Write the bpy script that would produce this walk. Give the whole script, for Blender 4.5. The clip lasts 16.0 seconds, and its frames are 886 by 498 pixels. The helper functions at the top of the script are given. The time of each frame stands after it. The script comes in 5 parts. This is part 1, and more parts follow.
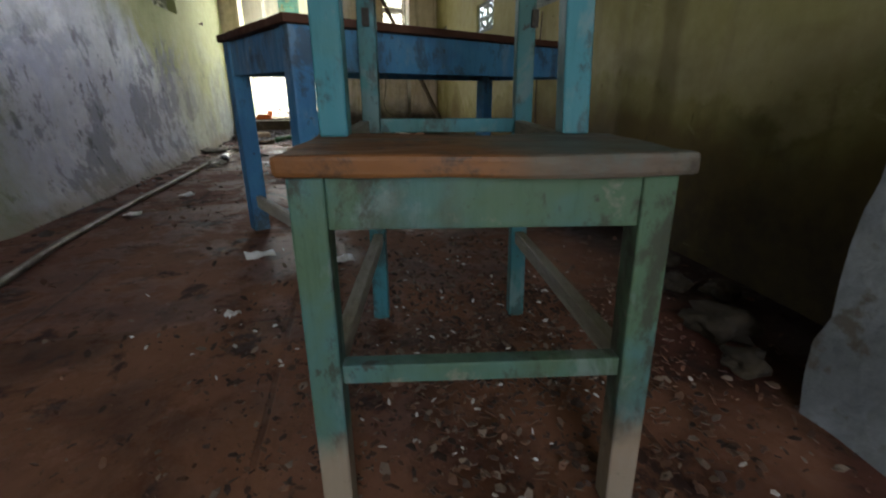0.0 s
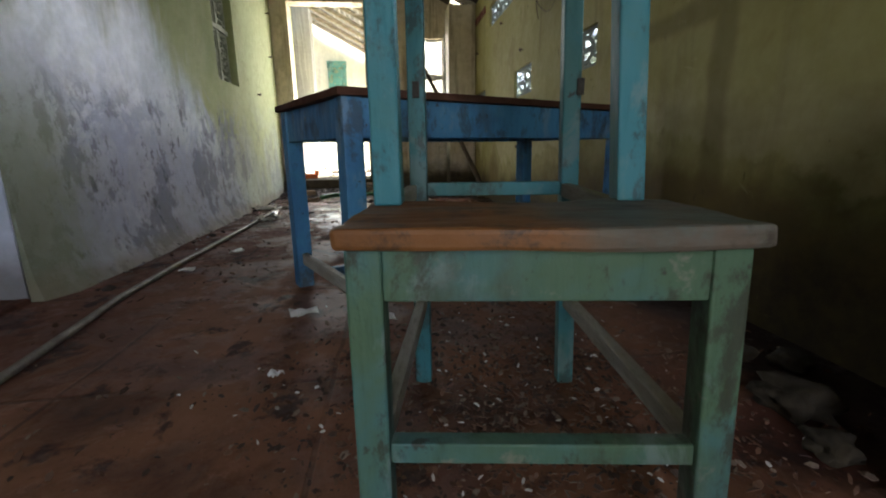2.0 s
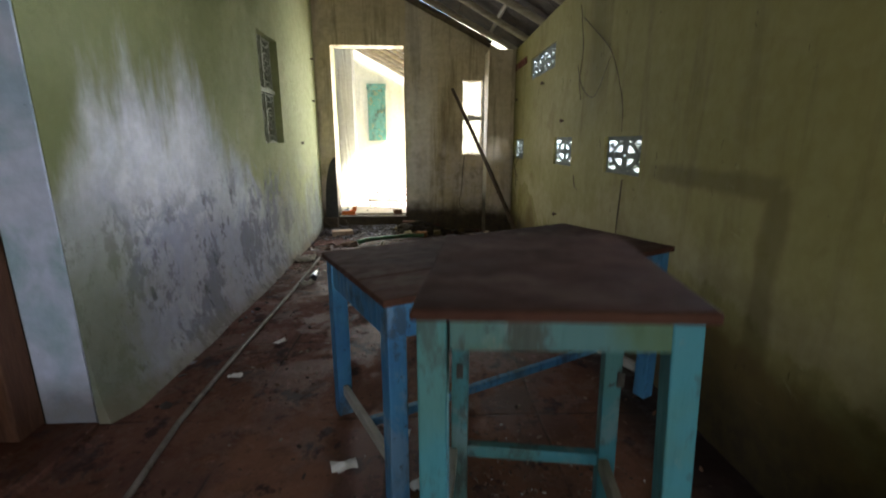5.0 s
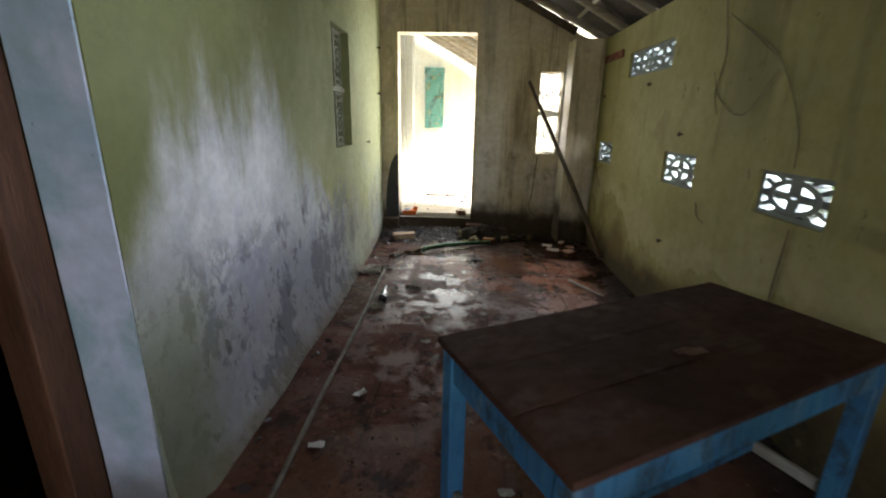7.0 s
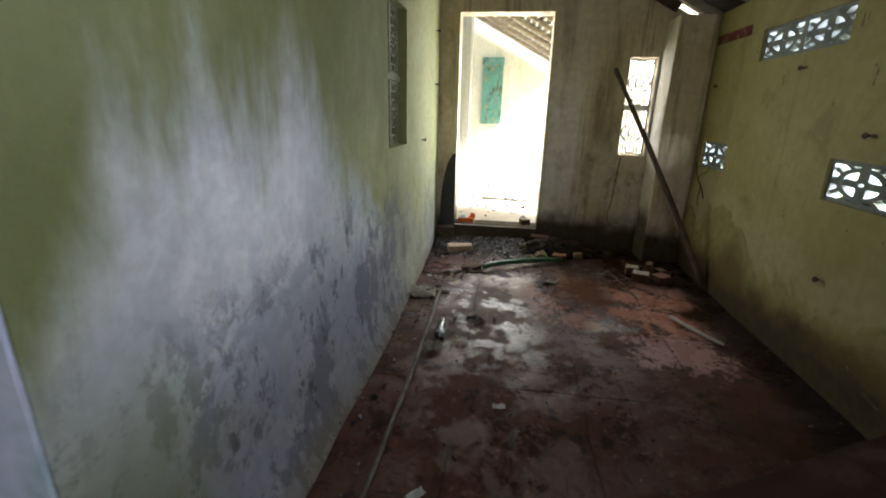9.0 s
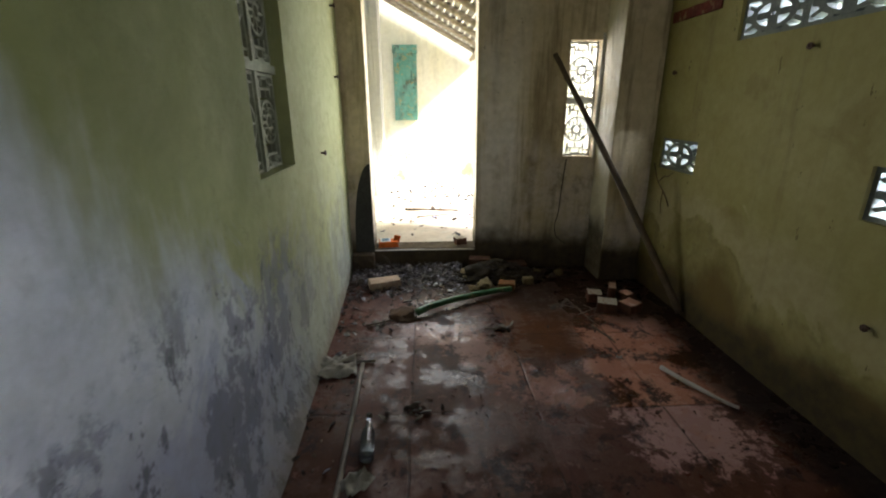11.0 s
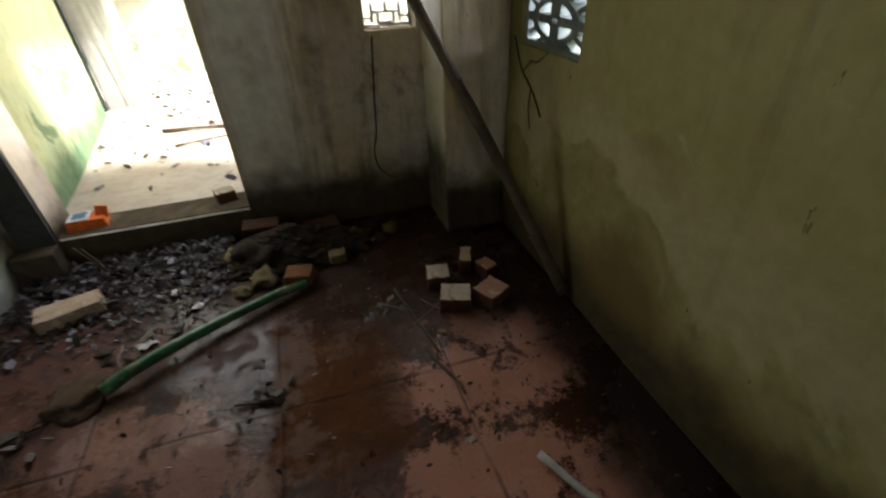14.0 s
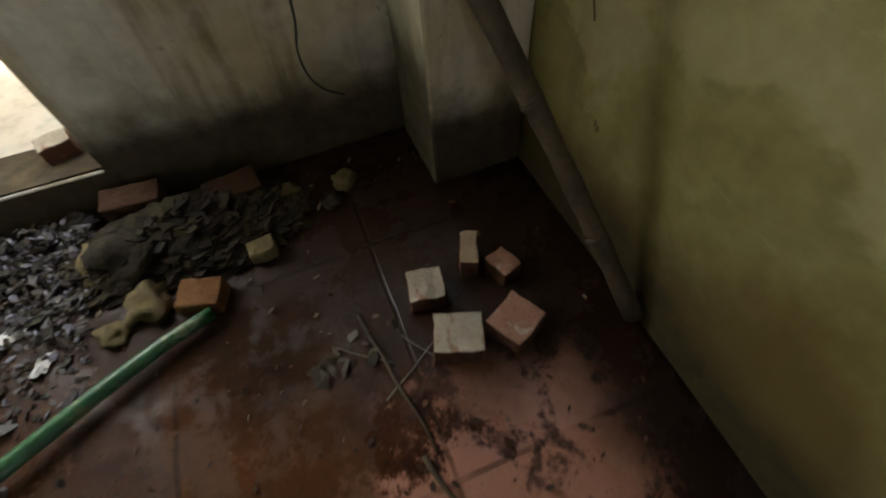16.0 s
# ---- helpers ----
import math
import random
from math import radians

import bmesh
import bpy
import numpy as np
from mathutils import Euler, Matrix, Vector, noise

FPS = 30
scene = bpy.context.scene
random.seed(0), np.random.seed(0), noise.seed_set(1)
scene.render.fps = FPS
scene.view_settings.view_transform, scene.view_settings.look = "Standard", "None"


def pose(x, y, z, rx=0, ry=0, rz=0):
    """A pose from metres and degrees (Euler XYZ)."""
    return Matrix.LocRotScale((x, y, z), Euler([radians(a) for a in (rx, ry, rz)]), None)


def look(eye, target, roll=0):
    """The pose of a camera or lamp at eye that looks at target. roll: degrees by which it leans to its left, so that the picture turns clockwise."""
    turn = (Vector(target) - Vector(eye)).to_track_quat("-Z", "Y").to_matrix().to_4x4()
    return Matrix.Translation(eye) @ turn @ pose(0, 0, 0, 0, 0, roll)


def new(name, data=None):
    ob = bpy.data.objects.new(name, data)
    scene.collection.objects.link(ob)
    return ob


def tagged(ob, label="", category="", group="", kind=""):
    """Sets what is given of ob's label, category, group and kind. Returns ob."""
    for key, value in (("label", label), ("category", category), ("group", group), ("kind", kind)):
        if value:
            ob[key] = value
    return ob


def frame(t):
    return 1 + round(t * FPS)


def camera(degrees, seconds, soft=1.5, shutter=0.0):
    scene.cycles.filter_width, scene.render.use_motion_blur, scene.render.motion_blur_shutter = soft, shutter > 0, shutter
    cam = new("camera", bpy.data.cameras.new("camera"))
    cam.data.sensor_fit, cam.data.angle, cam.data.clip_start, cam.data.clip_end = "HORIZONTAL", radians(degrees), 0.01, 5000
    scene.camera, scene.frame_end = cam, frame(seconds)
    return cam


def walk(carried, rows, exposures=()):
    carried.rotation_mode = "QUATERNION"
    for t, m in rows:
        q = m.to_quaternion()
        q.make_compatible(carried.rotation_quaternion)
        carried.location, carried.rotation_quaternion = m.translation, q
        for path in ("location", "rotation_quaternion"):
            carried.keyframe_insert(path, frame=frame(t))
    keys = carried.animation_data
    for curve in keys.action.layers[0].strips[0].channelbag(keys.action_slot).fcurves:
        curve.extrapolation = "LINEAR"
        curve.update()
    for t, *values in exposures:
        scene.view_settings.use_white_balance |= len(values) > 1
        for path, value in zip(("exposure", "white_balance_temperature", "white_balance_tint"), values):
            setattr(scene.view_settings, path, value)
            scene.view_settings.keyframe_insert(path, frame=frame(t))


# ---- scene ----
cam = camera(90.6, 16.0, soft=2.0, shutter=0.5)
PATH = [
    (0, (0.175, 0.633, 0.523), (0.549, 2.477, -0.156), 0.0),
    (0.5, (0.168, 0.646, 0.524), (0.476, 2.534, -0.058), -0.6),
    (1, (0.168, 0.65, 0.523), (0.444, 2.562, 0.007), -0.8),
    (1.5, (0.164, 0.647, 0.531), (0.415, 2.574, 0.056), -0.9),
    (2, (0.158, 0.651, 0.538), (0.383, 2.588, 0.094), -0.9),
    (2.5, (0.151, 0.644, 0.552), (0.36, 2.588, 0.132), -0.6),
    (3, (0.15, 0.644, 0.554), (0.334, 2.593, 0.144), -0.7),
    (3.5, (0.152, 0.638, 0.56), (0.318, 2.588, 0.148), -0.6),
    (4, (0.161, 0.653, 0.577), (0.307, 2.602, 0.151), -0.5),
    (4.3, (0.156, 0.707, 0.695), (0.293, 2.651, 0.248), 0.0),
    (4.6, (0.139, 0.718, 0.871), (0.255, 2.662, 0.415), -0.1),
    (4.9, (0.144, 0.739, 1.076), (0.23, 2.682, 0.611), -0.1),
    (5.2, (0.145, 0.753, 1.195), (0.221, 2.693, 0.716), 0.2),
    (7.3, (-0.234, 1.317, 1.371), (-0.38, 3.225, 0.791), 1.1),
    (7.5, (-0.239, 1.392, 1.37), (-0.432, 3.295, 0.786), 1.0),
    (8, (-0.314, 1.526, 1.362), (-0.588, 3.417, 0.771), 1.1),
    (8.2, (-0.393, 1.586, 1.359), (-0.676, 3.475, 0.765), 1.4),
    (10.3, (-0.482, 2.533, 1.387), (-0.604, 4.438, 0.788), 0.1),
    (10.5, (-0.518, 2.65, 1.402), (-0.567, 4.554, 0.791), 0.2),
    (11, (-0.525, 2.837, 1.416), (-0.456, 4.736, 0.792), -0.4),
    (11.5, (-0.435, 3.109, 1.395), (-0.298, 4.996, 0.746), -1.0),
    (12, (-0.279, 3.388, 1.396), (-0.104, 5.264, 0.726), -1.8),
    (12.5, (-0.158, 3.615, 1.39), (0.131, 5.462, 0.679), -1.9),
    (13, (-0.058, 3.84, 1.384), (0.325, 5.633, 0.585), -2.0),
    (13.5, (0.092, 4.04, 1.349), (0.523, 5.753, 0.41), -2.5),
    (14, (0.289, 4.274, 1.318), (0.761, 5.849, 0.179), -2.4),
    (14.5, (0.367, 4.494, 1.263), (0.867, 5.908, -0.06), -1.8),
    (15, (0.417, 4.814, 1.224), (0.901, 6.116, -0.215), -2.5),
    (15.5, (0.468, 4.983, 1.202), (0.884, 6.19, -0.338), -4.0),
    (16, (0.59, 5.213, 1.145), (0.937, 6.306, -0.494), -5.2),
]
walk(cam, [(t, look(eye, target, roll)) for t, eye, target, roll in PATH],
     [(0, 2.45), (4, 2.4), (5, 2.3), (8, 2.35), (10.5, 1.85), (11.5, 1.82), (12.5, 1.88), (13.5, 1.62), (14.5, 1.65), (15.5, 2.1), (16, 2.35)])

# ---- world and light ----
SUN_ELEVATION, SUN_AZIMUTH = 38.0, 108.0
world = bpy.data.worlds.new("sky")
world.use_nodes = True
scene.world = world
wn = world.node_tree
sky = wn.nodes.new("ShaderNodeTexSky")
sky.sky_type, sky.sun_disc = "NISHITA", False
sky.sun_elevation, sky.sun_rotation = radians(SUN_ELEVATION), radians(SUN_AZIMUTH)
sky.air_density, sky.dust_density = 1.0, 2.0
wn.links.new(sky.outputs[0], wn.nodes["Background"].inputs[0])
wn.nodes["Background"].inputs[1].default_value = 0.15
sun_data = bpy.data.lights.new("sun", "SUN")
sun_data.energy, sun_data.angle, sun_data.color = 5.0, radians(7), (1.0, 0.97, 0.92)
sun = new("sun", sun_data)
se, sa = radians(SUN_ELEVATION), radians(SUN_AZIMUTH)
sun.matrix_world = look(Vector((math.sin(sa) * math.cos(se), math.cos(sa) * math.cos(se), math.sin(se))) * 30, (0, 0, 0))


def opening_lamp(name, eye, target, width, height, watts, colour):
    data = bpy.data.lights.new(name, "AREA")
    data.shape, data.size, data.size_y, data.energy, data.color = "RECTANGLE", width, height, watts, colour
    ob = new(name, data)
    ob.matrix_world = look(eye, target)
    return ob


SKYLIGHT, BLUELIGHT = (0.93, 0.96, 1.0), (0.78, 0.86, 1.0)
opening_lamp("doorway_skylight", (-0.55, 6.86, 1.42), (-0.55, 4.0, 1.55), 0.86, 1.65, 6.5, SKYLIGHT)
opening_lamp("grille_skylight", (0.765, 6.84, 1.45), (0.765, 5.0, 1.0), 0.24, 0.88, 4.5, SKYLIGHT)
for vy, vz, vw in ((5.93, 1.07, 0.45), (4.3, 1.07, 0.45), (3.22, 1.07, 0.45), (1.5, 1.07, 0.45), (5.06, 1.85, 0.85), (2.3, 1.85, 0.85)):
    opening_lamp("vent_skylight", (1.50, vy, vz + 0.04), (0.3, vy, vz - 0.42), vw, 0.2, (48 if vy < 3 else 28 if vy < 5 else 14) * vw, BLUELIGHT)
opening_lamp("rear_skylight", (0.0, -1.62, 1.2), (0.0, 2.0, 0.7), 0.9, 1.9, 8.0, (0.88, 0.89, 0.90))

# ---- materials ----


class Nodes:
    """A small wrapper that wires shader nodes."""

    def __init__(self, name, rough=0.85, metal=0.0, spec=0.4):
        self.m = bpy.data.materials.new(name)
        self.m.use_nodes = True
        self.t = self.m.node_tree
        self.b = self.t.nodes["Principled BSDF"]
        self.b.inputs["Roughness"].default_value = rough
        self.b.inputs["Metallic"].default_value = metal
        self.b.inputs["Specular IOR Level"].default_value = spec
        self.co = self.t.nodes.new("ShaderNodeTexCoord").outputs["Object"]

    def put(self, socket, value):
        if isinstance(value, bpy.types.NodeSocket):
            self.t.links.new(value, socket)
        else:
            socket.default_value = value

    def scaled(self, sx, sy, sz):
        n = self.t.nodes.new("ShaderNodeMapping")
        self.t.links.new(self.co, n.inputs[0])
        n.inputs["Scale"].default_value = (sx, sy, sz)
        return n.outputs[0]

    def nz(self, scale, detail=5.0, vec=None, rough=0.6, warp=0.0):
        n = self.t.nodes.new("ShaderNodeTexNoise")
        self.t.links.new(vec or self.co, n.inputs["Vector"])
        n.inputs["Scale"].default_value, n.inputs["Detail"].default_value = scale, detail
        n.inputs["Roughness"].default_value, n.inputs["Distortion"].default_value = rough, warp
        return n.outputs["Fac"]

    def vor(self, scale, vec=None, feature="F1"):
        n = self.t.nodes.new("ShaderNodeTexVoronoi")
        n.feature = feature
        self.t.links.new(vec or self.co, n.inputs["Vector"])
        n.inputs["Scale"].default_value = scale
        return n.outputs["Distance"]

    def step(self, fac, a, b, lo=0.0, hi=1.0):
        n = self.t.nodes.new("ShaderNodeMapRange")
        n.interpolation_type = "SMOOTHSTEP"
        self.put(n.inputs["Value"], fac)
        for key, v in (("From Min", a), ("From Max", b), ("To Min", lo), ("To Max", hi)):
            n.inputs[key].default_value = v
        return n.outputs[0]

    def calc(self, op, a, b=0.0):
        n = self.t.nodes.new("ShaderNodeMath")
        n.operation = op
        self.put(n.inputs[0], a)
        self.put(n.inputs[1], b)
        return n.outputs[0]

    def axis(self, i):
        n = self.t.nodes.new("ShaderNodeSeparateXYZ")
        self.t.links.new(self.co, n.inputs[0])
        return n.outputs[i]

    def mix(self, fac, a, b):
        n = self.t.nodes.new("ShaderNodeMix")
        n.data_type = "RGBA"
        self.put(n.inputs[0], fac)
        for sock, v in ((n.inputs[6], a), (n.inputs[7], b)):
            self.put(sock, v if isinstance(v, bpy.types.NodeSocket) else (*v, 1.0))
        return n.outputs[2]

    def random(self):
        return self.t.nodes.new("ShaderNodeObjectInfo").outputs["Random"]

    def bump(self, fac, strength=0.3, dist=0.01):
        n = self.t.nodes.new("ShaderNodeBump")
        n.inputs["Strength"].default_value, n.inputs["Distance"].default_value = strength, dist
        self.put(n.inputs["Height"], fac)
        self.t.links.new(n.outputs[0], self.b.inputs["Normal"])

    def done(self, colour, rough=None):
        self.put(self.b.inputs["Base Color"], colour if isinstance(colour, bpy.types.NodeSocket) else (*colour, 1.0))
        if rough is not None:
            self.put(self.b.inputs["Roughness"], rough)
        return self.m


def plaster(name, base, alt, damp, damp_top, mould, mould_low, mould_high, foot, mould_at=0.56, streak=0.25, foot_top=0.12):
    """Old lime plaster: patchy paint, pale rising damp with a ragged top, dark mould and a dirty foot."""
    n = Nodes(name, 0.9, spec=0.25)
    z = n.axis(2)
    patch = n.nz(1.1, 6, warp=0.6)
    fine = n.nz(16, 6)
    drips = n.nz(3.2, 5, n.scaled(2.2, 2.2, 0.28), 0.65)
    c = n.mix(n.step(patch, 0.35, 0.65), base, alt)
    c = n.mix(n.step(drips, 0.5, 0.75, 0, streak), c, tuple(v * 0.35 for v in base))
    edge = n.calc("ADD", z, n.calc("MULTIPLY", n.calc("ADD", n.nz(1.5, 6, warp=0.8), drips), -1.1))
    low = n.step(edge, damp_top - 1.25, damp_top - 0.75, 1, 0)
    c = n.mix(n.calc("MULTIPLY", low, n.step(n.nz(2.7, 7, warp=0.5), 0.36, 0.56)), c, damp)
    m1 = n.step(n.nz(2.3, 9, warp=1.2, rough=0.7), mould_at, mould_at + 0.1)
    band = n.calc("MULTIPLY", n.step(z, mould_low - 0.2, mould_low + 0.2), n.step(z, mould_high - 0.45, mould_high + 0.3, 1, 0))
    c = n.mix(n.calc("MULTIPLY", n.calc("MULTIPLY", m1, band), 0.8), c, mould)
    spots = n.step(n.nz(13, 4, rough=0.75), 0.66, 0.72)
    c = n.mix(n.calc("MULTIPLY", spots, 0.5), c, tuple(v * 0.3 for v in mould))
    footline = n.calc("ADD", z, n.calc("MULTIPLY", n.nz(3.5, 5), -0.35))
    c = n.mix(n.step(footline, foot_top - 0.26, foot_top, 0.92, 0), c, foot)
    c = n.mix(n.step(fine, 0.3, 0.7, 0, 0.25), c, tuple(v * 0.6 for v in base))
    n.bump(n.calc("ADD", n.calc("MULTIPLY", fine, 0.5), n.nz(4, 6)), 0.35, 0.012)
    return n.done(c, n.step(fine, 0.3, 0.7, 0.78, 0.95))


# Pale pink patches: worn cement with reflected sheen of door and grille painted in.
PALE_SPOTS = ((-0.32, 5.30, 0.20), (-0.12, 4.95, 0.20), (0.12, 4.80, 0.18), (-0.55, 5.42, 0.16), (0.50, 4.95, 0.16), (0.66, 4.45, 0.30), (0.69, 5.25, 0.30), (0.98, 5.38, 0.24), (0.84, 5.5, 0.2), (0.66, 4.93, 0.26), (0.95, 4.75, 0.2))


def floor_mud():
    """Trodden cement slabs of uneven tint: brown mud, pink worn patches with ragged edges and painted sheen, shade
    painted at the wall feet, scored joints and grit; wet areas are glossy.
    """
    n = Nodes("wet_cement_floor", 0.5, spec=0.26)
    x, y = n.axis(0), n.axis(1)
    big, mid, fine = n.nz(1.0, 9, warp=0.3, rough=0.62), n.nz(3.8, 10, warp=0.25, rough=0.72), n.nz(34, 6, rough=0.7)
    ragged = n.nz(11, 9, warp=0.2, rough=0.75)
    warped = n.calc("MULTIPLY", n.calc("SUBTRACT", n.nz(2.2, 4), 0.5), 0.03)
    joint, cells = None, []
    for v, size, off in ((x, 0.62, 0.31), (y, 0.74, 0.2)):
        at = n.calc("DIVIDE", n.calc("ADD", n.calc("ADD", v, off + 10 * size), warped), size)
        cells.append(n.calc("FLOOR", n.calc("SUBTRACT", at, 0.5)))
        cell = n.calc("ABSOLUTE", n.calc("SUBTRACT", n.calc("FRACT", at), 0.5))
        j = n.step(cell, 0.006, 0.012, 1, 0)
        joint = j if joint is None else n.calc("MAXIMUM", joint, j)
    white = n.t.nodes.new("ShaderNodeTexWhiteNoise")
    white.noise_dimensions = "1D"
    n.put(white.inputs["W"], n.calc("ADD", n.calc("MULTIPLY", cells[0], 7.13), n.calc("MULTIPLY", cells[1], 3.71)))
    tint = n.calc("ADD", white.outputs["Value"], n.calc("MULTIPLY", n.calc("SUBTRACT", mid, 0.5), 1.4))
    c = n.mix(n.step(tint, 0.35, 0.75), (0.062, 0.020, 0.008), (0.092, 0.034, 0.024))
    worn = n.calc("ADD", big, n.calc("MULTIPLY", n.calc("SUBTRACT", ragged, 0.5), 0.5))
    c = n.mix(n.step(worn, 0.50, 0.56, 0, 0.75), c, (0.125, 0.055, 0.042))
    c = n.mix(n.step(n.calc("ADD", mid, n.calc("MULTIPLY", n.calc("SUBTRACT", ragged, 0.5), 0.5)), 0.55, 0.60, 0, 0.8), c, (0.034, 0.013, 0.010))
    streak = n.nz(5, 7, n.scaled(2.8, 0.4, 1), 0.7)
    c = n.mix(n.step(streak, 0.54, 0.62, 0, 0.55), c, (0.055, 0.021, 0.015))
    c = n.mix(n.step(n.nz(9, 9, rough=0.76, warp=0.2), 0.58, 0.62, 0, 0.6), c, (0.20, 0.092, 0.075))
    near = n.calc("MULTIPLY", n.step(y, 1.6, 3.4, 0.7, 0), n.calc("MULTIPLY", n.step(n.nz(2.6, 8, warp=0.3), 0.36, 0.6), n.step(x, -1.0, -0.55, 0.3, 1)))
    c = n.mix(near, c, (0.25, 0.118, 0.068))
    pale = None
    for px, py, pr in PALE_SPOTS:
        dx, dy = n.calc("SUBTRACT", x, px), n.calc("SUBTRACT", y, py)
        far = n.calc("SQRT", n.calc("ADD", n.calc("MULTIPLY", dx, dx), n.calc("MULTIPLY", dy, dy)))
        far = n.calc("ADD", n.calc("DIVIDE", far, pr), n.calc("ADD", n.calc("MULTIPLY", n.calc("SUBTRACT", mid, 0.5), 3.4), n.calc("MULTIPLY", n.calc("SUBTRACT", ragged, 0.5), 2.6)))
        spot = n.step(far, 0.66, 1.0, 1, 0)
        pale = spot if pale is None else n.calc("MAXIMUM", pale, spot)
    c = n.mix(n.calc("MULTIPLY", pale, n.step(x, 0.1, 0.5, 0.38, 0.95)), c, n.mix(n.step(tint, 0.4, 0.7), (0.46, 0.22, 0.165), (0.44, 0.26, 0.255)))
    blot = n.step(n.nz(5.5, 10, n.scaled(1.0, 0.8, 1), 0.68, 0.2), 0.55, 0.63)
    c = n.mix(n.calc("MULTIPLY", blot, 0.85), c, (0.024, 0.012, 0.013))
    # Brown band: the dark wall's reflection between door and grille, painted on.
    bx, by = n.calc("SUBTRACT", x, 0.20), n.calc("SUBTRACT", y, 5.55)
    brown = n.calc("MAXIMUM", n.calc("ABSOLUTE", n.calc("MULTIPLY", bx, 2.0)), n.calc("ABSOLUTE", by))
    brown = n.step(n.calc("ADD", brown, n.calc("MULTIPLY", n.calc("SUBTRACT", mid, 0.5), 0.35)), 0.42, 0.52, 1, 0)
    c = n.mix(n.calc("MULTIPLY", brown, n.step(ragged, 0.40, 0.60, 0.92, 0.6)), c, (0.10, 0.035, 0.010))
    # Floor beside the right wall darkened: the wall's shade is painted in.
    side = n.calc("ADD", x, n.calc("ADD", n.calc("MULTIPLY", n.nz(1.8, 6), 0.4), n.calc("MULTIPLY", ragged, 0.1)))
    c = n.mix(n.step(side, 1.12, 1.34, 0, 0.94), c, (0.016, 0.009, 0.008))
    # Dark far end under the door wall, likewise shade in the colour.
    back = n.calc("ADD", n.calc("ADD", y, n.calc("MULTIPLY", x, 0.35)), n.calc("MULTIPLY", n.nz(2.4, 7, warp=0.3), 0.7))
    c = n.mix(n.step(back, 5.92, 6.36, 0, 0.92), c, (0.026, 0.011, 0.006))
    joint = n.calc("MULTIPLY", joint, n.step(n.nz(1.9, 5), 0.42, 0.54))
    c = n.mix(n.calc("MULTIPLY", joint, 0.5), c, (0.014, 0.008, 0.006))
    grit = n.step(n.nz(60, 3, rough=0.8), 0.62, 0.7)
    c = n.mix(n.calc("MULTIPLY", grit, 0.6), c, (0.025, 0.015, 0.011))
    c = n.mix(n.step(n.vor(30), 0.05, 0.02, 0, 0.4), c, (0.34, 0.27, 0.23))
    wet = n.calc("ADD", n.calc("MULTIPLY", n.nz(2.6, 8, rough=0.65, warp=0.2), 0.6), n.calc("MULTIPLY", ragged, 0.4))
    r = n.calc("ADD", n.step(wet, 0.47, 0.53, 0.10, 0.52), n.calc("MULTIPLY", fine, 0.12))
    r = n.calc("SUBTRACT", n.calc("ADD", n.calc("ADD", r, n.step(y, 3.4, 4.7, 0.34, 0)), n.calc("ADD", n.calc("MULTIPLY", brown, 0.3), n.step(x, 0.2, 0.5, 0.10, 0))), n.calc("MULTIPLY", pale, 0.14))
    n.bump(n.calc("SUBTRACT", n.calc("ADD", n.calc("MULTIPLY", fine, 0.35), n.calc("ADD", mid, n.calc("MULTIPLY", ragged, 0.4))), n.calc("MULTIPLY", joint, 0.6)), 0.4, 0.012)
    return n.done(c, r)


def painted_wood(name, paint, paint_b, bare, wear=0.55, rough=0.55, foot=0.0, dirt=0.6):
    """Old paint in two tints, scuffed to bare wood, with dirt blotches and chips."""
    n = Nodes(name, rough, spec=0.35)
    grain = n.nz(9, 6, n.scaled(6, 6, 0.8), 0.65)
    c = n.mix(n.step(n.nz(4.0, 7, warp=0.3), 0.40, 0.60), paint, paint_b)
    c = n.mix(n.step(n.nz(13, 8, rough=0.72), wear, wear + 0.1, 0, 0.75), c, bare)
    c = n.mix(n.step(n.nz(5.5, 7, n.scaled(1, 1, 0.6), 0.68, 0.3), 0.54, 0.62, 0, 0.5), c, tuple(0.5 * v + 0.13 for v in paint_b))
    c = n.mix(n.step(grain, 0.55, 0.75, 0, 0.4), c, tuple(v * 0.4 for v in paint))
    c = n.mix(n.step(n.nz(9, 9, n.scaled(1, 1, 0.55), 0.74, 0.2), 0.52, 0.60, 0, dirt), c, (0.028, 0.026, 0.018))
    c = n.mix(n.step(n.nz(3.4, 7, n.scaled(1, 1, 0.5), 0.65), 0.50, 0.64, 0, dirt * 0.8), c, (0.035, 0.034, 0.022))
    if foot:
        worn = n.calc("SUBTRACT", n.axis(2), n.calc("MULTIPLY", n.nz(9, 6), 0.16))
        c = n.mix(n.step(worn, foot - 0.12, foot - 0.05, 0.85, 0), c, (0.24, 0.18, 0.13))
    c = n.mix(n.step(n.nz(38, 4), 0.64, 0.72, 0, 0.8), c, (0.03, 0.028, 0.022))
    n.bump(n.calc("ADD", grain, n.nz(60, 4)), 0.3, 0.004)
    return n.done(c, n.step(grain, 0.3, 0.7, rough - 0.1, rough + 0.2))


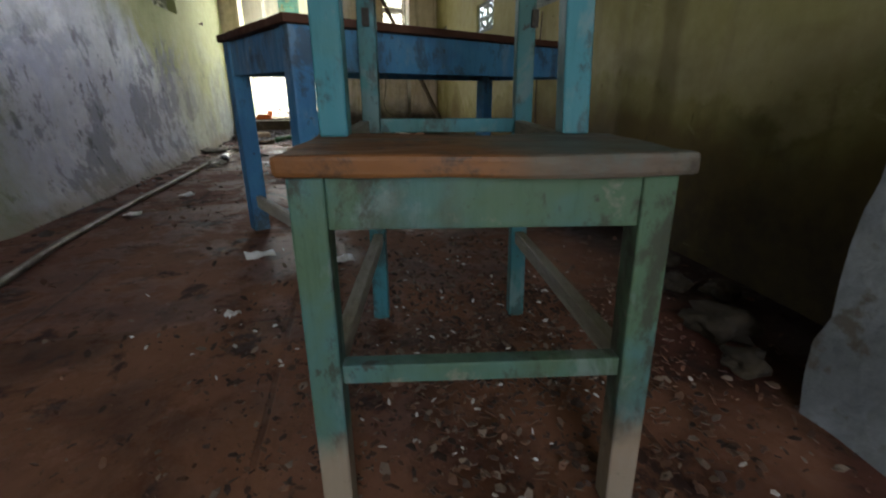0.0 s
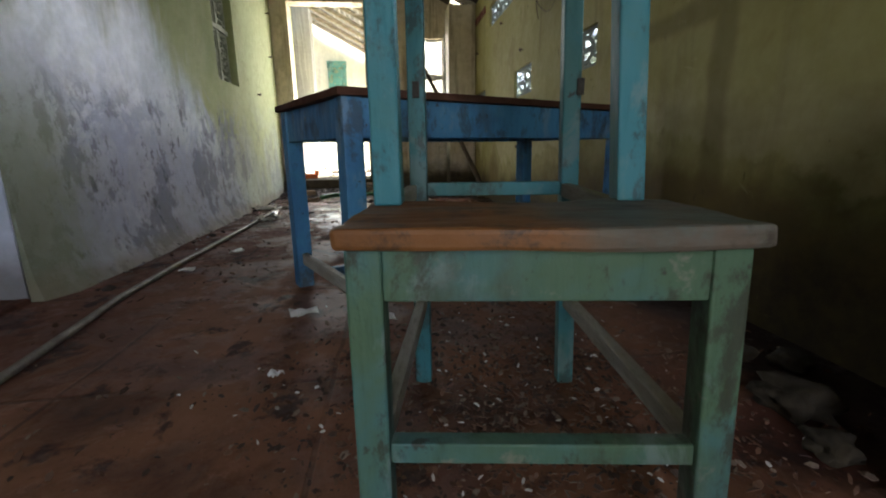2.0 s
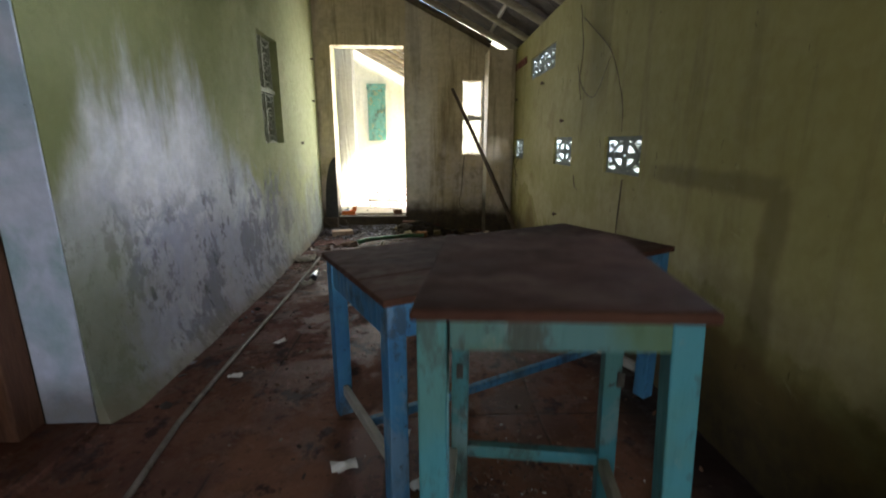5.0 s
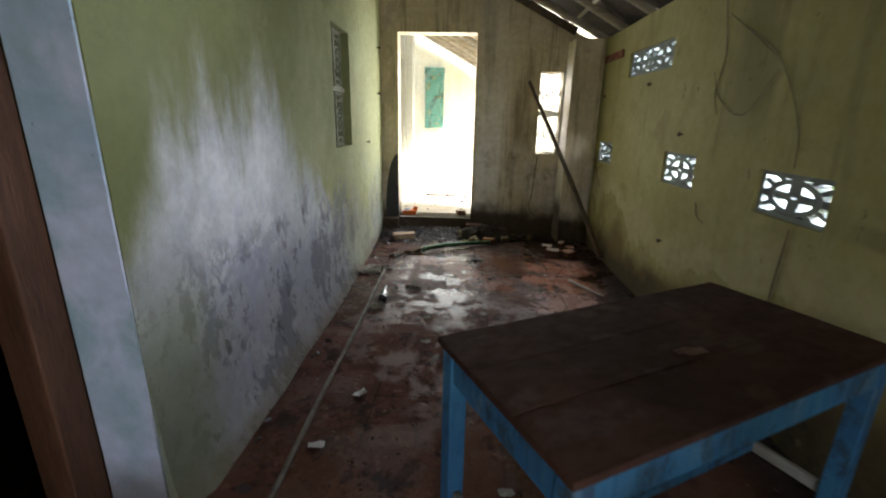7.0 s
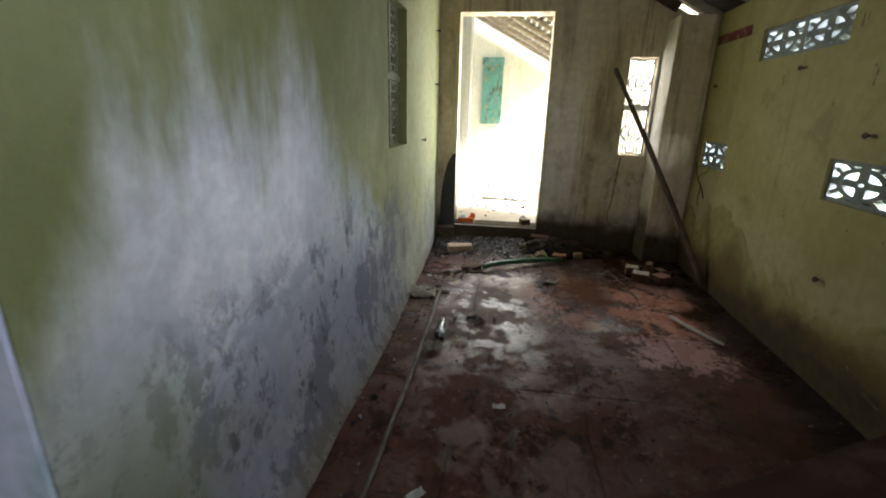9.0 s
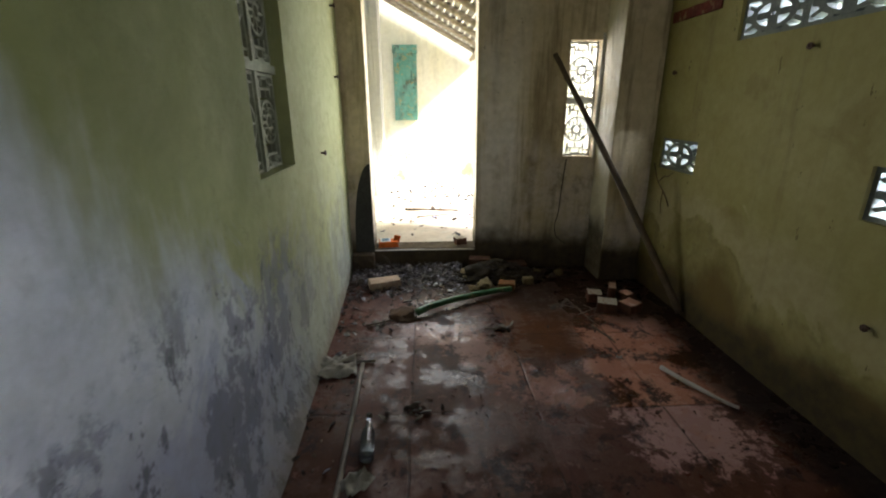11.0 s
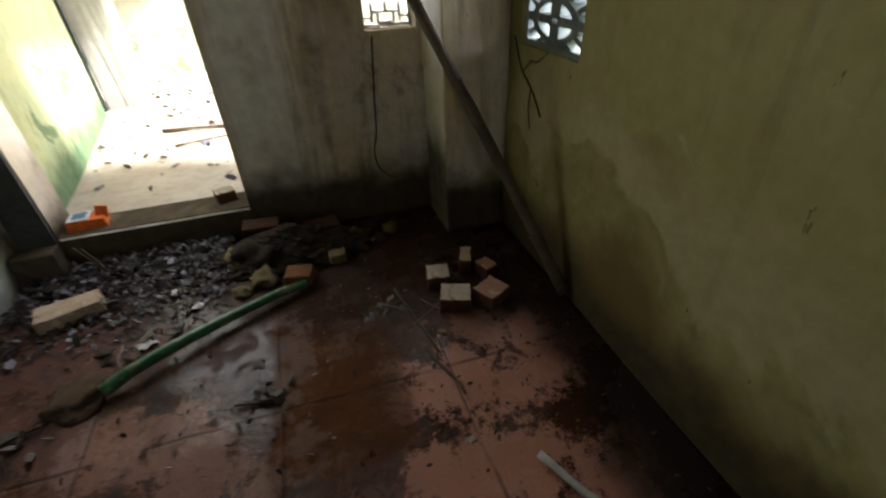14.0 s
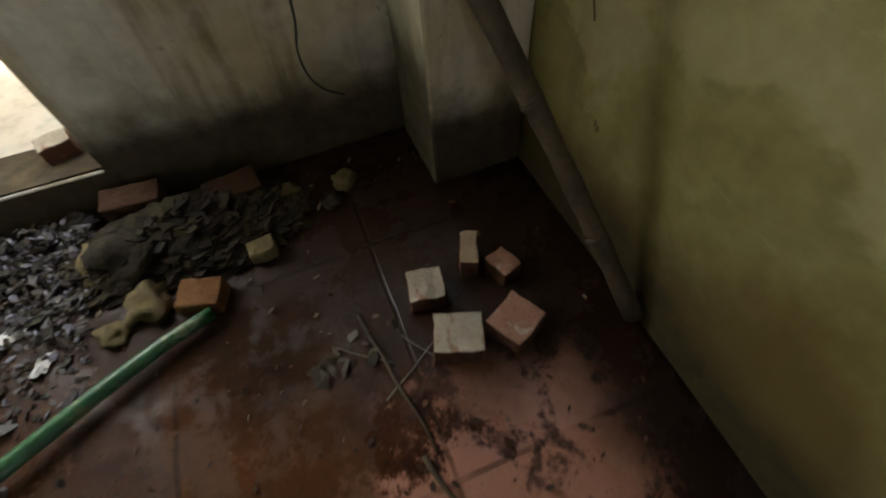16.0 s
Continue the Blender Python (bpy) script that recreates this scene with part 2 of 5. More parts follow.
def step_board():
    """Worn board: rusty brown on one side, greasy grey-teal paint on the other, with a ragged line between."""
    n = Nodes("worn_step_board", 0.6, spec=0.35)
    grain = n.nz(8, 7, n.scaled(1.2, 6, 6), 0.65)
    c = n.mix(n.step(n.nz(6, 7), 0.38, 0.62), (0.12, 0.046, 0.012), (0.17, 0.068, 0.02))
    line_at = n.calc("ADD", n.calc("ADD", n.axis(0), n.calc("MULTIPLY", n.axis(1), 0.35)), n.calc("MULTIPLY", n.nz(7, 6), 0.12))
    c = n.mix(n.step(line_at, 0.24, 0.32, 0, 0.85), c, n.mix(n.step(n.nz(11, 7), 0.42, 0.6), (0.085, 0.075, 0.062), (0.070, 0.105, 0.10)))
    c = n.mix(n.step(n.nz(7, 9, rough=0.74), 0.50, 0.60, 0, 0.8), c, (0.030, 0.020, 0.013))
    c = n.mix(n.step(grain, 0.5, 0.75, 0, 0.4), c, (0.035, 0.022, 0.014))
    n.bump(n.calc("ADD", grain, n.nz(50, 4)), 0.35, 0.004)
    return n.done(c, n.step(grain, 0.3, 0.7, 0.5, 0.75))


def grainy(name, a, b, scale=6.0, rough=0.8, stretch=(1, 1, 1), bump=0.4, spec=0.3, c3=None, metal=0.0):
    n = Nodes(name, rough, metal, spec)
    v = n.scaled(*stretch)
    big, fine = n.nz(scale, 7, v, warp=0.4), n.nz(scale * 7, 6, v)
    c = n.mix(n.step(big, 0.35, 0.65), a, b)
    if c3:
        c = n.mix(n.step(n.nz(scale * 1.9, 6, v), 0.55, 0.64, 0, 0.85), c, c3)
    c = n.mix(n.step(fine, 0.45, 0.75, 0, 0.4), c, tuple(x * 0.45 for x in a))
    n.bump(n.calc("ADD", fine, big), bump, 0.006)
    return n.done(c, n.step(fine, 0.3, 0.7, rough - 0.1, min(rough + 0.1, 1.0)))


def varied(name, stops, rough=0.8):
    """One colour a piece, picked by the object's or the island's random number."""
    n = Nodes(name, rough, spec=0.3)
    r = n.t.nodes.new("ShaderNodeNewGeometry").outputs["Random Per Island"]
    c = stops[0]
    for k, s in enumerate(stops[1:]):
        a = (k + 1) / len(stops)
        c = n.mix(n.step(r, a - 0.02, a + 0.02), c, s)
    c = n.mix(n.step(n.nz(40, 5), 0.45, 0.7, 0, 0.4), c, (0.05, 0.04, 0.035))
    n.bump(n.nz(60, 4), 0.3, 0.003)
    return n.done(c)




def left_plaster():
    """Green wash above; pale salts with flame-like tips below, with purple-grey damp and black mould at the bottom."""
    n = Nodes("green_plaster_with_damp", 0.9, spec=0.25)
    y, z = n.axis(1), n.axis(2)
    fine, patch = n.nz(18, 6), n.nz(1.3, 6, warp=0.5)
    c = n.mix(n.step(patch, 0.35, 0.65), (0.165, 0.18, 0.058), (0.235, 0.25, 0.105))
    # Wash paler towards the doorway: the light there is painted into the colour.
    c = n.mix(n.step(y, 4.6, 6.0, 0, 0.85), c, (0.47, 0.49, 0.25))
    flame = n.nz(1.7, 6, n.scaled(1.3, 1.3, 0.42), 0.6, 0.15)
    top = n.calc("MULTIPLY", n.calc("MULTIPLY", n.step(y, 3.2, 5.1, 1.46, 0.45), n.step(y, 2.25, 2.75, 0.6, 1)), 1.0)
    fingers = n.nz(4.6, 5, n.scaled(1.5, 1.5, 0.30), 0.62, 0.15)
    edge = n.calc("SUBTRACT", n.calc("SUBTRACT", z, top), n.calc("MULTIPLY", n.calc("SUBTRACT", flame, 0.5), 1.2))
    edge = n.calc("SUBTRACT", edge, n.calc("MULTIPLY", n.calc("SUBTRACT", fingers, 0.5), 0.7))
    salt = n.mix(n.step(n.nz(2.2, 6, warp=0.5), 0.35, 0.65), (0.60, 0.62, 0.70), (0.84, 0.84, 0.87))
    # Salts duller past y 3.1 and greener past y 4.2.
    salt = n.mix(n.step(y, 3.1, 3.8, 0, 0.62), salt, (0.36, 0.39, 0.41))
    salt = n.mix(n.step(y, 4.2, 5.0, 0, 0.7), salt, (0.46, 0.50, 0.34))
    c = n.mix(n.step(edge, -0.34, 0.20, 0.95, 0), c, salt)
    wetness = n.calc("SUBTRACT", z, n.calc("MULTIPLY", n.nz(1.7, 8, warp=0.7), 0.9))
    c = n.mix(n.calc("MULTIPLY", n.step(wetness, 0.0, 0.42, 0.75, 0), n.step(y, 4.3, 5.2, 1, 0.3)), c, (0.26, 0.265, 0.34))
    slant = n.nz(2.4, 9, n.scaled(1, 1, 0.8), 0.72, 0.5)
    grey_reach = n.calc("SUBTRACT", z, n.calc("MULTIPLY", n.nz(1.1, 5), 1.1))
    grey = n.calc("MULTIPLY", n.step(slant, 0.49, 0.545), n.step(grey_reach, 0.15, 0.55, 0.6, 0))
    c = n.mix(n.calc("MULTIPLY", grey, n.step(y, 4.3, 5.2, 1, 0.2)), c, (0.30, 0.32, 0.42))
    m1 = n.step(n.nz(3.6, 10, n.scaled(1, 1, 0.75), 0.78, 0.15), 0.49, 0.545)
    reach = n.calc("SUBTRACT", z, n.calc("MULTIPLY", n.nz(1.4, 5), 0.8))
    low = n.calc("MULTIPLY", n.step(reach, 0.2, 0.6, 1, 0), n.step(y, 4.5, 5.6, 1, 0.4))
    c = n.mix(n.calc("MULTIPLY", n.calc("MULTIPLY", m1, low), 0.7), c, (0.12, 0.125, 0.165))
    flecks = n.step(n.nz(12, 6, n.scaled(1, 1, 0.5), 0.75), 0.585, 0.63)
    c = n.mix(n.calc("MULTIPLY", n.calc("MULTIPLY", flecks, low), 0.75), c, (0.06, 0.06, 0.08))
    c = n.mix(n.step(n.nz(11, 4, rough=0.8), 0.70, 0.75, 0, 0.6), c, (0.05, 0.05, 0.035))
    bare = n.calc("MULTIPLY", n.step(n.calc("ADD", y, n.calc("MULTIPLY", n.calc("SUBTRACT", slant, 0.5), 0.9)), 2.55, 2.95, 0.8, 0), n.step(z, 0.55, 1.0, 1, 0.25))
    c = n.mix(bare, c, (0.19, 0.215, 0.14))
    footline = n.calc("ADD", z, n.calc("MULTIPLY", n.nz(3.5, 5), -0.3))
    c = n.mix(n.step(footline, -0.16, -0.02, 0.6, 0), c, (0.20, 0.16, 0.11))
    c = n.mix(n.step(fine, 0.3, 0.7, 0, 0.2), c, (0.16, 0.17, 0.10))
    n.bump(n.calc("ADD", n.calc("MULTIPLY", fine, 0.5), n.calc("ADD", n.nz(4, 6), n.calc("MULTIPLY", m1, -0.5))), 0.4, 0.012)
    return n.done(c, n.step(fine, 0.3, 0.7, 0.75, 0.95))


def right_plaster():
    """Mustard wash with brown grime and painted shade at the foot, faint drips and a dark L-shaped outline."""
    n = Nodes("mustard_plaster", 0.9, spec=0.25)
    y, z = n.axis(1), n.axis(2)
    fine, patch = n.nz(18, 6), n.nz(0.9, 6, warp=0.6)
    c = n.mix(n.step(patch, 0.33, 0.67), (0.285, 0.255, 0.098), (0.345, 0.31, 0.14))
    drips = n.nz(2.6, 6, n.scaled(2.0, 2.0, 0.22), 0.65, 0.3)
    c = n.mix(n.step(drips, 0.52, 0.72, 0, 0.45), c, (0.14, 0.11, 0.055))
    c = n.mix(n.step(n.nz(1.9, 7, warp=1.0), 0.54, 0.68, 0, 0.5), c, (0.21, 0.165, 0.06))
    grime = n.calc("SUBTRACT", z, n.calc("MULTIPLY", n.nz(1.3, 8, warp=0.3), 1.0))
    c = n.mix(n.calc("MULTIPLY", n.step(grime, 0.0, 0.06), n.step(grime, 0.12, 0.34, 0.45, 0)), c, (0.46, 0.40, 0.25))
    c = n.mix(n.step(grime, -0.22, 0.03, 0.85, 0), c, (0.12, 0.075, 0.022))
    c = n.mix(n.calc("MULTIPLY", n.step(n.calc("ABSOLUTE", grime), 0.0, 0.05, 0.28, 0), n.step(n.nz(6, 6), 0.45, 0.6)), c, (0.07, 0.05, 0.025))
    # Foot darkened by height, most at the near end: shade painted in.
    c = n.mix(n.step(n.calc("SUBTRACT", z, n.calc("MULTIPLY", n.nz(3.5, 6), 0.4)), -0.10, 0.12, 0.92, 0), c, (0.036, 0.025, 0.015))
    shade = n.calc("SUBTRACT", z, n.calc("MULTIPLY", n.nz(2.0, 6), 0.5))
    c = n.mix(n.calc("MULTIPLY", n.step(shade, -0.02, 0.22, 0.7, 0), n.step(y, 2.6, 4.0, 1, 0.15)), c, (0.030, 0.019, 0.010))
    scuff = n.step(n.nz(4.0, 9, n.scaled(1, 0.5, 1.2), 0.75, 1.2), 0.62, 0.70)
    c = n.mix(n.calc("MULTIPLY", scuff, n.step(z, 0.9, 1.3, 0.5, 0.1)), c, (0.46, 0.42, 0.24))
    spots = n.step(n.nz(9, 4, n.scaled(1, 1, 0.45), 0.8), 0.655, 0.70)
    c = n.mix(n.calc("MULTIPLY", spots, 0.7), c, (0.06, 0.045, 0.02))
    soot = n.calc("ABSOLUTE", n.calc("ADD", n.calc("SUBTRACT", y, 3.68), n.calc("MULTIPLY", n.calc("SUBTRACT", drips, 0.5), 0.8)))
    c = n.mix(n.calc("MULTIPLY", n.step(soot, 0.08, 0.30, 0.5, 0), n.step(z, 1.15, 1.6)), c, (0.10, 0.082, 0.035))
    # Dark L: a level band at z 0.99 and an upright at y 2.06.
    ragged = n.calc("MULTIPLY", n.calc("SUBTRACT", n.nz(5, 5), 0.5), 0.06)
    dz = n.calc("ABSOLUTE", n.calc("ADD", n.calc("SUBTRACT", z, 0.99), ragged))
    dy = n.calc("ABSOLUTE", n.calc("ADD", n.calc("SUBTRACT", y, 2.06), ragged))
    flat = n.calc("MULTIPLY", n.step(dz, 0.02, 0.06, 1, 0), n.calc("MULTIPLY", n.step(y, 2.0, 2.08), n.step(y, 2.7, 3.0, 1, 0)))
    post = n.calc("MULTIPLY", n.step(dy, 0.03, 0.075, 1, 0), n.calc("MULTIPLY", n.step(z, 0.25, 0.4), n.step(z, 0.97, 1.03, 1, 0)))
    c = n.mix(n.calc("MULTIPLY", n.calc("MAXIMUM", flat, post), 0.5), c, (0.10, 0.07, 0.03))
    c = n.mix(n.step(fine, 0.3, 0.7, 0, 0.22), c, (0.18, 0.14, 0.05))
    n.bump(n.calc("ADD", n.calc("MULTIPLY", fine, 0.5), n.nz(4, 6)), 0.35, 0.012)
    return n.done(c, n.step(fine, 0.3, 0.7, 0.75, 0.95))


def door_plaster():
    """Tan wash with long dark drips, pale patches beside the openings, grey damp below and a ragged black foot."""
    n = Nodes("brown_stained_plaster", 0.9, spec=0.25)
    x, z = n.axis(0), n.axis(2)
    fine, patch = n.nz(18, 6), n.nz(1.2, 7, rough=0.65)
    c = n.mix(n.step(patch, 0.35, 0.65), (0.56, 0.46, 0.29), (0.68, 0.58, 0.41))
    drips = n.nz(3.4, 7, n.scaled(2.6, 2.6, 0.22), 0.68)
    c = n.mix(n.step(drips, 0.46, 0.66, 0, 0.7), c, (0.17, 0.125, 0.07))
    pale_x = n.calc("ADD", x, n.calc("MULTIPLY", n.calc("SUBTRACT", drips, 0.5), 0.5))
    beside = n.calc("MULTIPLY", n.calc("MULTIPLY", n.step(pale_x, -0.1, -0.02), n.step(pale_x, 0.16, 0.36, 1, 0)), n.step(z, 1.3, 2.1, 0.95, 0.35))
    level = n.calc("SUBTRACT", z, n.calc("MULTIPLY", n.calc("ADD", n.nz(1.6, 7), drips), 0.7))
    damp = n.calc("MULTIPLY", n.step(level, 0.05, 0.45, 0.8, 0), n.step(n.nz(2.6, 8, rough=0.68), 0.40, 0.60))
    c = n.mix(damp, c, (0.66, 0.57, 0.49))
    mould = n.calc("MULTIPLY", n.step(n.nz(2.4, 9, n.scaled(1, 1, 0.7), 0.72, 0.2), 0.52, 0.64), n.step(z, 1.0, 1.6, 0.6, 0.3))
    c = n.mix(mould, c, (0.17, 0.135, 0.095))
    c = n.mix(n.calc("MULTIPLY", beside, n.step(n.nz(2.8, 7), 0.34, 0.5, 0.5, 0.95)), c, (0.84, 0.78, 0.72))
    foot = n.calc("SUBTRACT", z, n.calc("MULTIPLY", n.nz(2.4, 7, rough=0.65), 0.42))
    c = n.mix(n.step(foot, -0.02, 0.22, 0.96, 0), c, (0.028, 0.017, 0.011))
    c = n.mix(n.step(n.nz(13, 5, rough=0.75), 0.64, 0.72, 0, 0.6), c, (0.05, 0.04, 0.03))
    c = n.mix(n.step(fine, 0.3, 0.7, 0, 0.22), c, (0.20, 0.15, 0.08))
    n.bump(n.calc("ADD", n.calc("MULTIPLY", fine, 0.5), n.nz(4, 6)), 0.35, 0.012)
    return n.done(c, n.step(fine, 0.3, 0.7, 0.78, 0.95))


LEFT_PLASTER, RIGHT_PLASTER, DOOR_PLASTER = left_plaster(), right_plaster(), door_plaster()
# Bluish base: sky light from the rear is put into the reveal's colour.
JAMB_PLASTER = plaster("blue_lit_reveal", (0.40, 0.50, 0.66), (0.30, 0.43, 0.48), (0.56, 0.60, 0.76), 1.6,
                       (0.14, 0.15, 0.17), 0.2, 0.8, (0.16, 0.14, 0.13), 0.6)
VERANDA_PLASTER = plaster("pale_yellow_veranda_plaster", (0.82, 0.78, 0.55), (0.84, 0.81, 0.65), (0.70, 0.74, 0.58), 1.2,
                          (0.12, 0.20, 0.08), 0.1, 0.85, (0.16, 0.22, 0.11), 0.52)
MOSSY_PLASTER = plaster("yellow_green_mossy_plaster", (0.60, 0.64, 0.33), (0.66, 0.68, 0.42), (0.58, 0.66, 0.42), 1.3,
                        (0.07, 0.17, 0.08), 0.05, 1.05, (0.05, 0.13, 0.07), 0.54, foot_top=0.34)
PILASTER_LIT = plaster("lit_stained_whitewash", (0.66, 0.60, 0.47), (0.58, 0.50, 0.36), (0.70, 0.66, 0.58), 1.6,
                           (0.20, 0.13, 0.07), 0.3, 1.9, (0.035, 0.022, 0.014), 0.60, 0.35, 0.42)
GREY_PLASTER = plaster("grey_pillar_plaster", (0.50, 0.50, 0.47), (0.44, 0.44, 0.42), (0.55, 0.55, 0.53), 1.0,
                       (0.16, 0.13, 0.12), 0.1, 0.6, (0.25, 0.17, 0.14), 0.6)
FLOOR = floor_mud()
BLUE_PAINT = painted_wood("blue_painted_wood", (0.032, 0.125, 0.26), (0.045, 0.17, 0.31), (0.18, 0.20, 0.20), 0.62)
TEAL_PAINT = painted_wood("teal_painted_wood", (0.034, 0.165, 0.205), (0.048, 0.150, 0.150), (0.19, 0.20, 0.16), 0.64)
GREEN_PAINT = painted_wood("green_painted_wood", (0.055, 0.105, 0.062), (0.048, 0.125, 0.130), (0.17, 0.16, 0.13), 0.58, foot=0.13, dirt=0.8)
SHUTTER_PAINT = painted_wood("green_shutter_paint", (0.11, 0.30, 0.23), (0.14, 0.34, 0.27), (0.42, 0.30, 0.10), 0.53)
BROWN_BOARD = grainy("dirty_brown_board", (0.044, 0.019, 0.013), (0.072, 0.031, 0.020), 2.2, 0.85, (1, 1.6, 1), 0.5, 0.15, c3=(0.085, 0.050, 0.040))
STEP_BOARD = step_board()
GREY_WOOD = grainy("grey_weathered_wood", (0.25, 0.23, 0.20), (0.34, 0.32, 0.29), 6, 0.8, (5, 1, 5))
PALE_WOOD = grainy("bleached_stick", (0.50, 0.49, 0.48), (0.40, 0.38, 0.37), 9, 0.8)
RAFTER_WOOD = grainy("pale_roof_pole", (0.30, 0.25, 0.18), (0.42, 0.37, 0.29), 5, 0.85, (1, 6, 6))
DOOR_WOOD = grainy("brown_door_wood", (0.070, 0.030, 0.016), (0.115, 0.052, 0.028), 5, 0.6, (5, 5, 0.5))
POLE_WOOD = grainy("dark_bamboo_pole", (0.062, 0.044, 0.030), (0.105, 0.074, 0.048), 8, 0.6, (1, 1, 1))
GAP_DARK = grainy("dark_gap_shade", (0.010, 0.016, 0.013), (0.016, 0.024, 0.018), 6, 0.8, (4, 4, 0.5))
ROD_GREY = grainy("grey_rod", (0.21, 0.19, 0.165), (0.12, 0.10, 0.085), 9, 0.6)
BAMBOO = grainy("green_bamboo", (0.022, 0.10, 0.045), (0.04, 0.14, 0.06), 7, 0.4, (1, 1, 1), 0.2, 0.5, c3=(0.16, 0.20, 0.10))
CONCRETE = grainy("grille_concrete", (0.55, 0.54, 0.48), (0.45, 0.44, 0.39), 9, 0.85)
GREEN_CEMENT = grainy("mossy_grille_cement", (0.34, 0.35, 0.25), (0.24, 0.25, 0.18), 9, 0.9)
VENT_BLOCK = grainy("vent_block_cement", (0.22, 0.24, 0.22), (0.16, 0.18, 0.17), 9, 0.85)
BRICK_PINK = grainy("pink_brick", (0.42, 0.24, 0.18), (0.36, 0.17, 0.12), 14, 0.9, bump=0.7, c3=(0.52, 0.46, 0.40))
BRICK_PALE = grainy("pale_brick_top", (0.52, 0.46, 0.39), (0.44, 0.36, 0.29), 14, 0.9, bump=0.7, c3=(0.34, 0.18, 0.13))
BRICK_TAN = grainy("tan_brick", (0.44, 0.33, 0.24), (0.36, 0.25, 0.18), 14, 0.9, bump=0.7, c3=(0.50, 0.42, 0.30))
BRICK_SHADED = grainy("shaded_brick_side", (0.13, 0.055, 0.035), (0.075, 0.034, 0.022), 14, 0.9, bump=0.8)
BRICK_ORANGE = grainy("orange_brick", (0.20, 0.09, 0.035), (0.15, 0.065, 0.03), 14, 0.9, bump=0.7)
STONE = grainy("muddy_stone", (0.024, 0.018, 0.013), (0.045, 0.034, 0.022), 9, 0.95, bump=1.0)
YELLOW_STONE = grainy("yellow_stone", (0.18, 0.14, 0.07), (0.12, 0.09, 0.05), 10, 0.9, bump=0.8)
MUD_BRICK = grainy("mud_caked_brick", (0.055, 0.026, 0.016), (0.08, 0.035, 0.02), 14, 0.95, bump=0.8)
CLOD = grainy("brown_clod", (0.10, 0.06, 0.035), (0.07, 0.04, 0.025), 12, 0.95, bump=1.0)
DARK_GREY = grainy("dark_grey_surface", (0.045, 0.045, 0.045), (0.06, 0.058, 0.055), 7, 0.9)
SLAB = grainy("blue_grey_concrete", (0.24, 0.26, 0.285), (0.15, 0.165, 0.18), 6, 0.95, bump=0.8, c3=(0.10, 0.085, 0.065))
TILE = grainy("dark_roof_tile", (0.05, 0.04, 0.033), (0.085, 0.065, 0.05), 6, 0.9)
TILE_PALE = grainy("sunlit_roof_lath", (0.38, 0.36, 0.31), (0.28, 0.27, 0.24), 5, 0.9, (1, 5, 1))
VERANDA_FLOOR = grainy("dusty_veranda_floor", (0.70, 0.62, 0.55), (0.60, 0.50, 0.43), 2.5, 0.85, c3=(0.62, 0.58, 0.53))
# Whiter than the veranda floor: outdoor glare is put into the sill's colour.
SILL_BRIGHT = grainy("brightened_sill_cement", (0.82, 0.78, 0.73), (0.74, 0.68, 0.62), 3, 0.85, c3=(0.60, 0.52, 0.45))
GROUND = grainy("courtyard_earth", (0.24, 0.19, 0.12), (0.12, 0.16, 0.06), 0.8, 0.95)
LITTER = varied("leaf_litter", [(0.026, 0.017, 0.013), (0.070, 0.060, 0.072), (0.014, 0.009, 0.006), (0.19, 0.18, 0.23), (0.020, 0.017, 0.012), (0.05, 0.036, 0.034), (0.014, 0.01, 0.008), (0.035, 0.026, 0.02)], 0.4)
CRUMBS = varied("plaster_crumbs", [(0.07, 0.033, 0.02), (0.13, 0.065, 0.04), (0.05, 0.028, 0.02), (0.10, 0.05, 0.03), (0.17, 0.125, 0.095), (0.04, 0.022, 0.016)], 0.85)
MUD = varied("dark_mud_lumps", [(0.018, 0.011, 0.007), (0.028, 0.018, 0.009), (0.013, 0.008, 0.006), (0.036, 0.027, 0.012)], 0.9)
DARK_LEAVES = varied("dark_wet_leaves", [(0.03, 0.02, 0.014), (0.05, 0.033, 0.022), (0.10, 0.08, 0.06)], 0.5)
PAPER = grainy("dirty_white_scrap", (0.62, 0.61, 0.62), (0.50, 0.47, 0.45), 12, 0.7)
PINK_SCRAP = grainy("dull_pink_scrap", (0.26, 0.15, 0.12), (0.16, 0.085, 0.065), 20, 0.7)
CLOTH = grainy("grey_rag", (0.26, 0.24, 0.20), (0.34, 0.32, 0.28), 12, 0.95, bump=0.6)
ORANGE = grainy("orange_carton", (0.75, 0.17, 0.03), (0.65, 0.13, 0.02), 8, 0.6)
WHITE_LABEL = grainy("white_label", (0.72, 0.74, 0.76), (0.62, 0.66, 0.70), 8, 0.6)
BLUE_LABEL = grainy("slate_blue_label", (0.10, 0.20, 0.30), (0.08, 0.16, 0.25), 8, 0.6)
CORD = grainy("black_cord", (0.03, 0.028, 0.025), (0.05, 0.045, 0.04), 20, 0.7)
RED_LEAD = grainy("red_oxide_band", (0.17, 0.035, 0.025), (0.12, 0.03, 0.02), 9, 0.8, c3=(0.26, 0.18, 0.09))
NAIL = grainy("rusty_iron", (0.05, 0.035, 0.028), (0.09, 0.05, 0.035), 20, 0.7)
LEAF = varied("leaf_green", [(0.05, 0.11, 0.03), (0.08, 0.15, 0.04), (0.04, 0.08, 0.025), (0.10, 0.16, 0.06)], 0.6)
BARK = grainy("tree_bark", (0.13, 0.10, 0.07), (0.19, 0.15, 0.11), 6, 0.95, (1, 1, 0.3))
GLASS = Nodes("brown_glass", 0.08, spec=0.5)
GLASS.b.inputs["Transmission Weight"].default_value = 0.85
GLASS = GLASS.done((0.20, 0.22, 0.24))

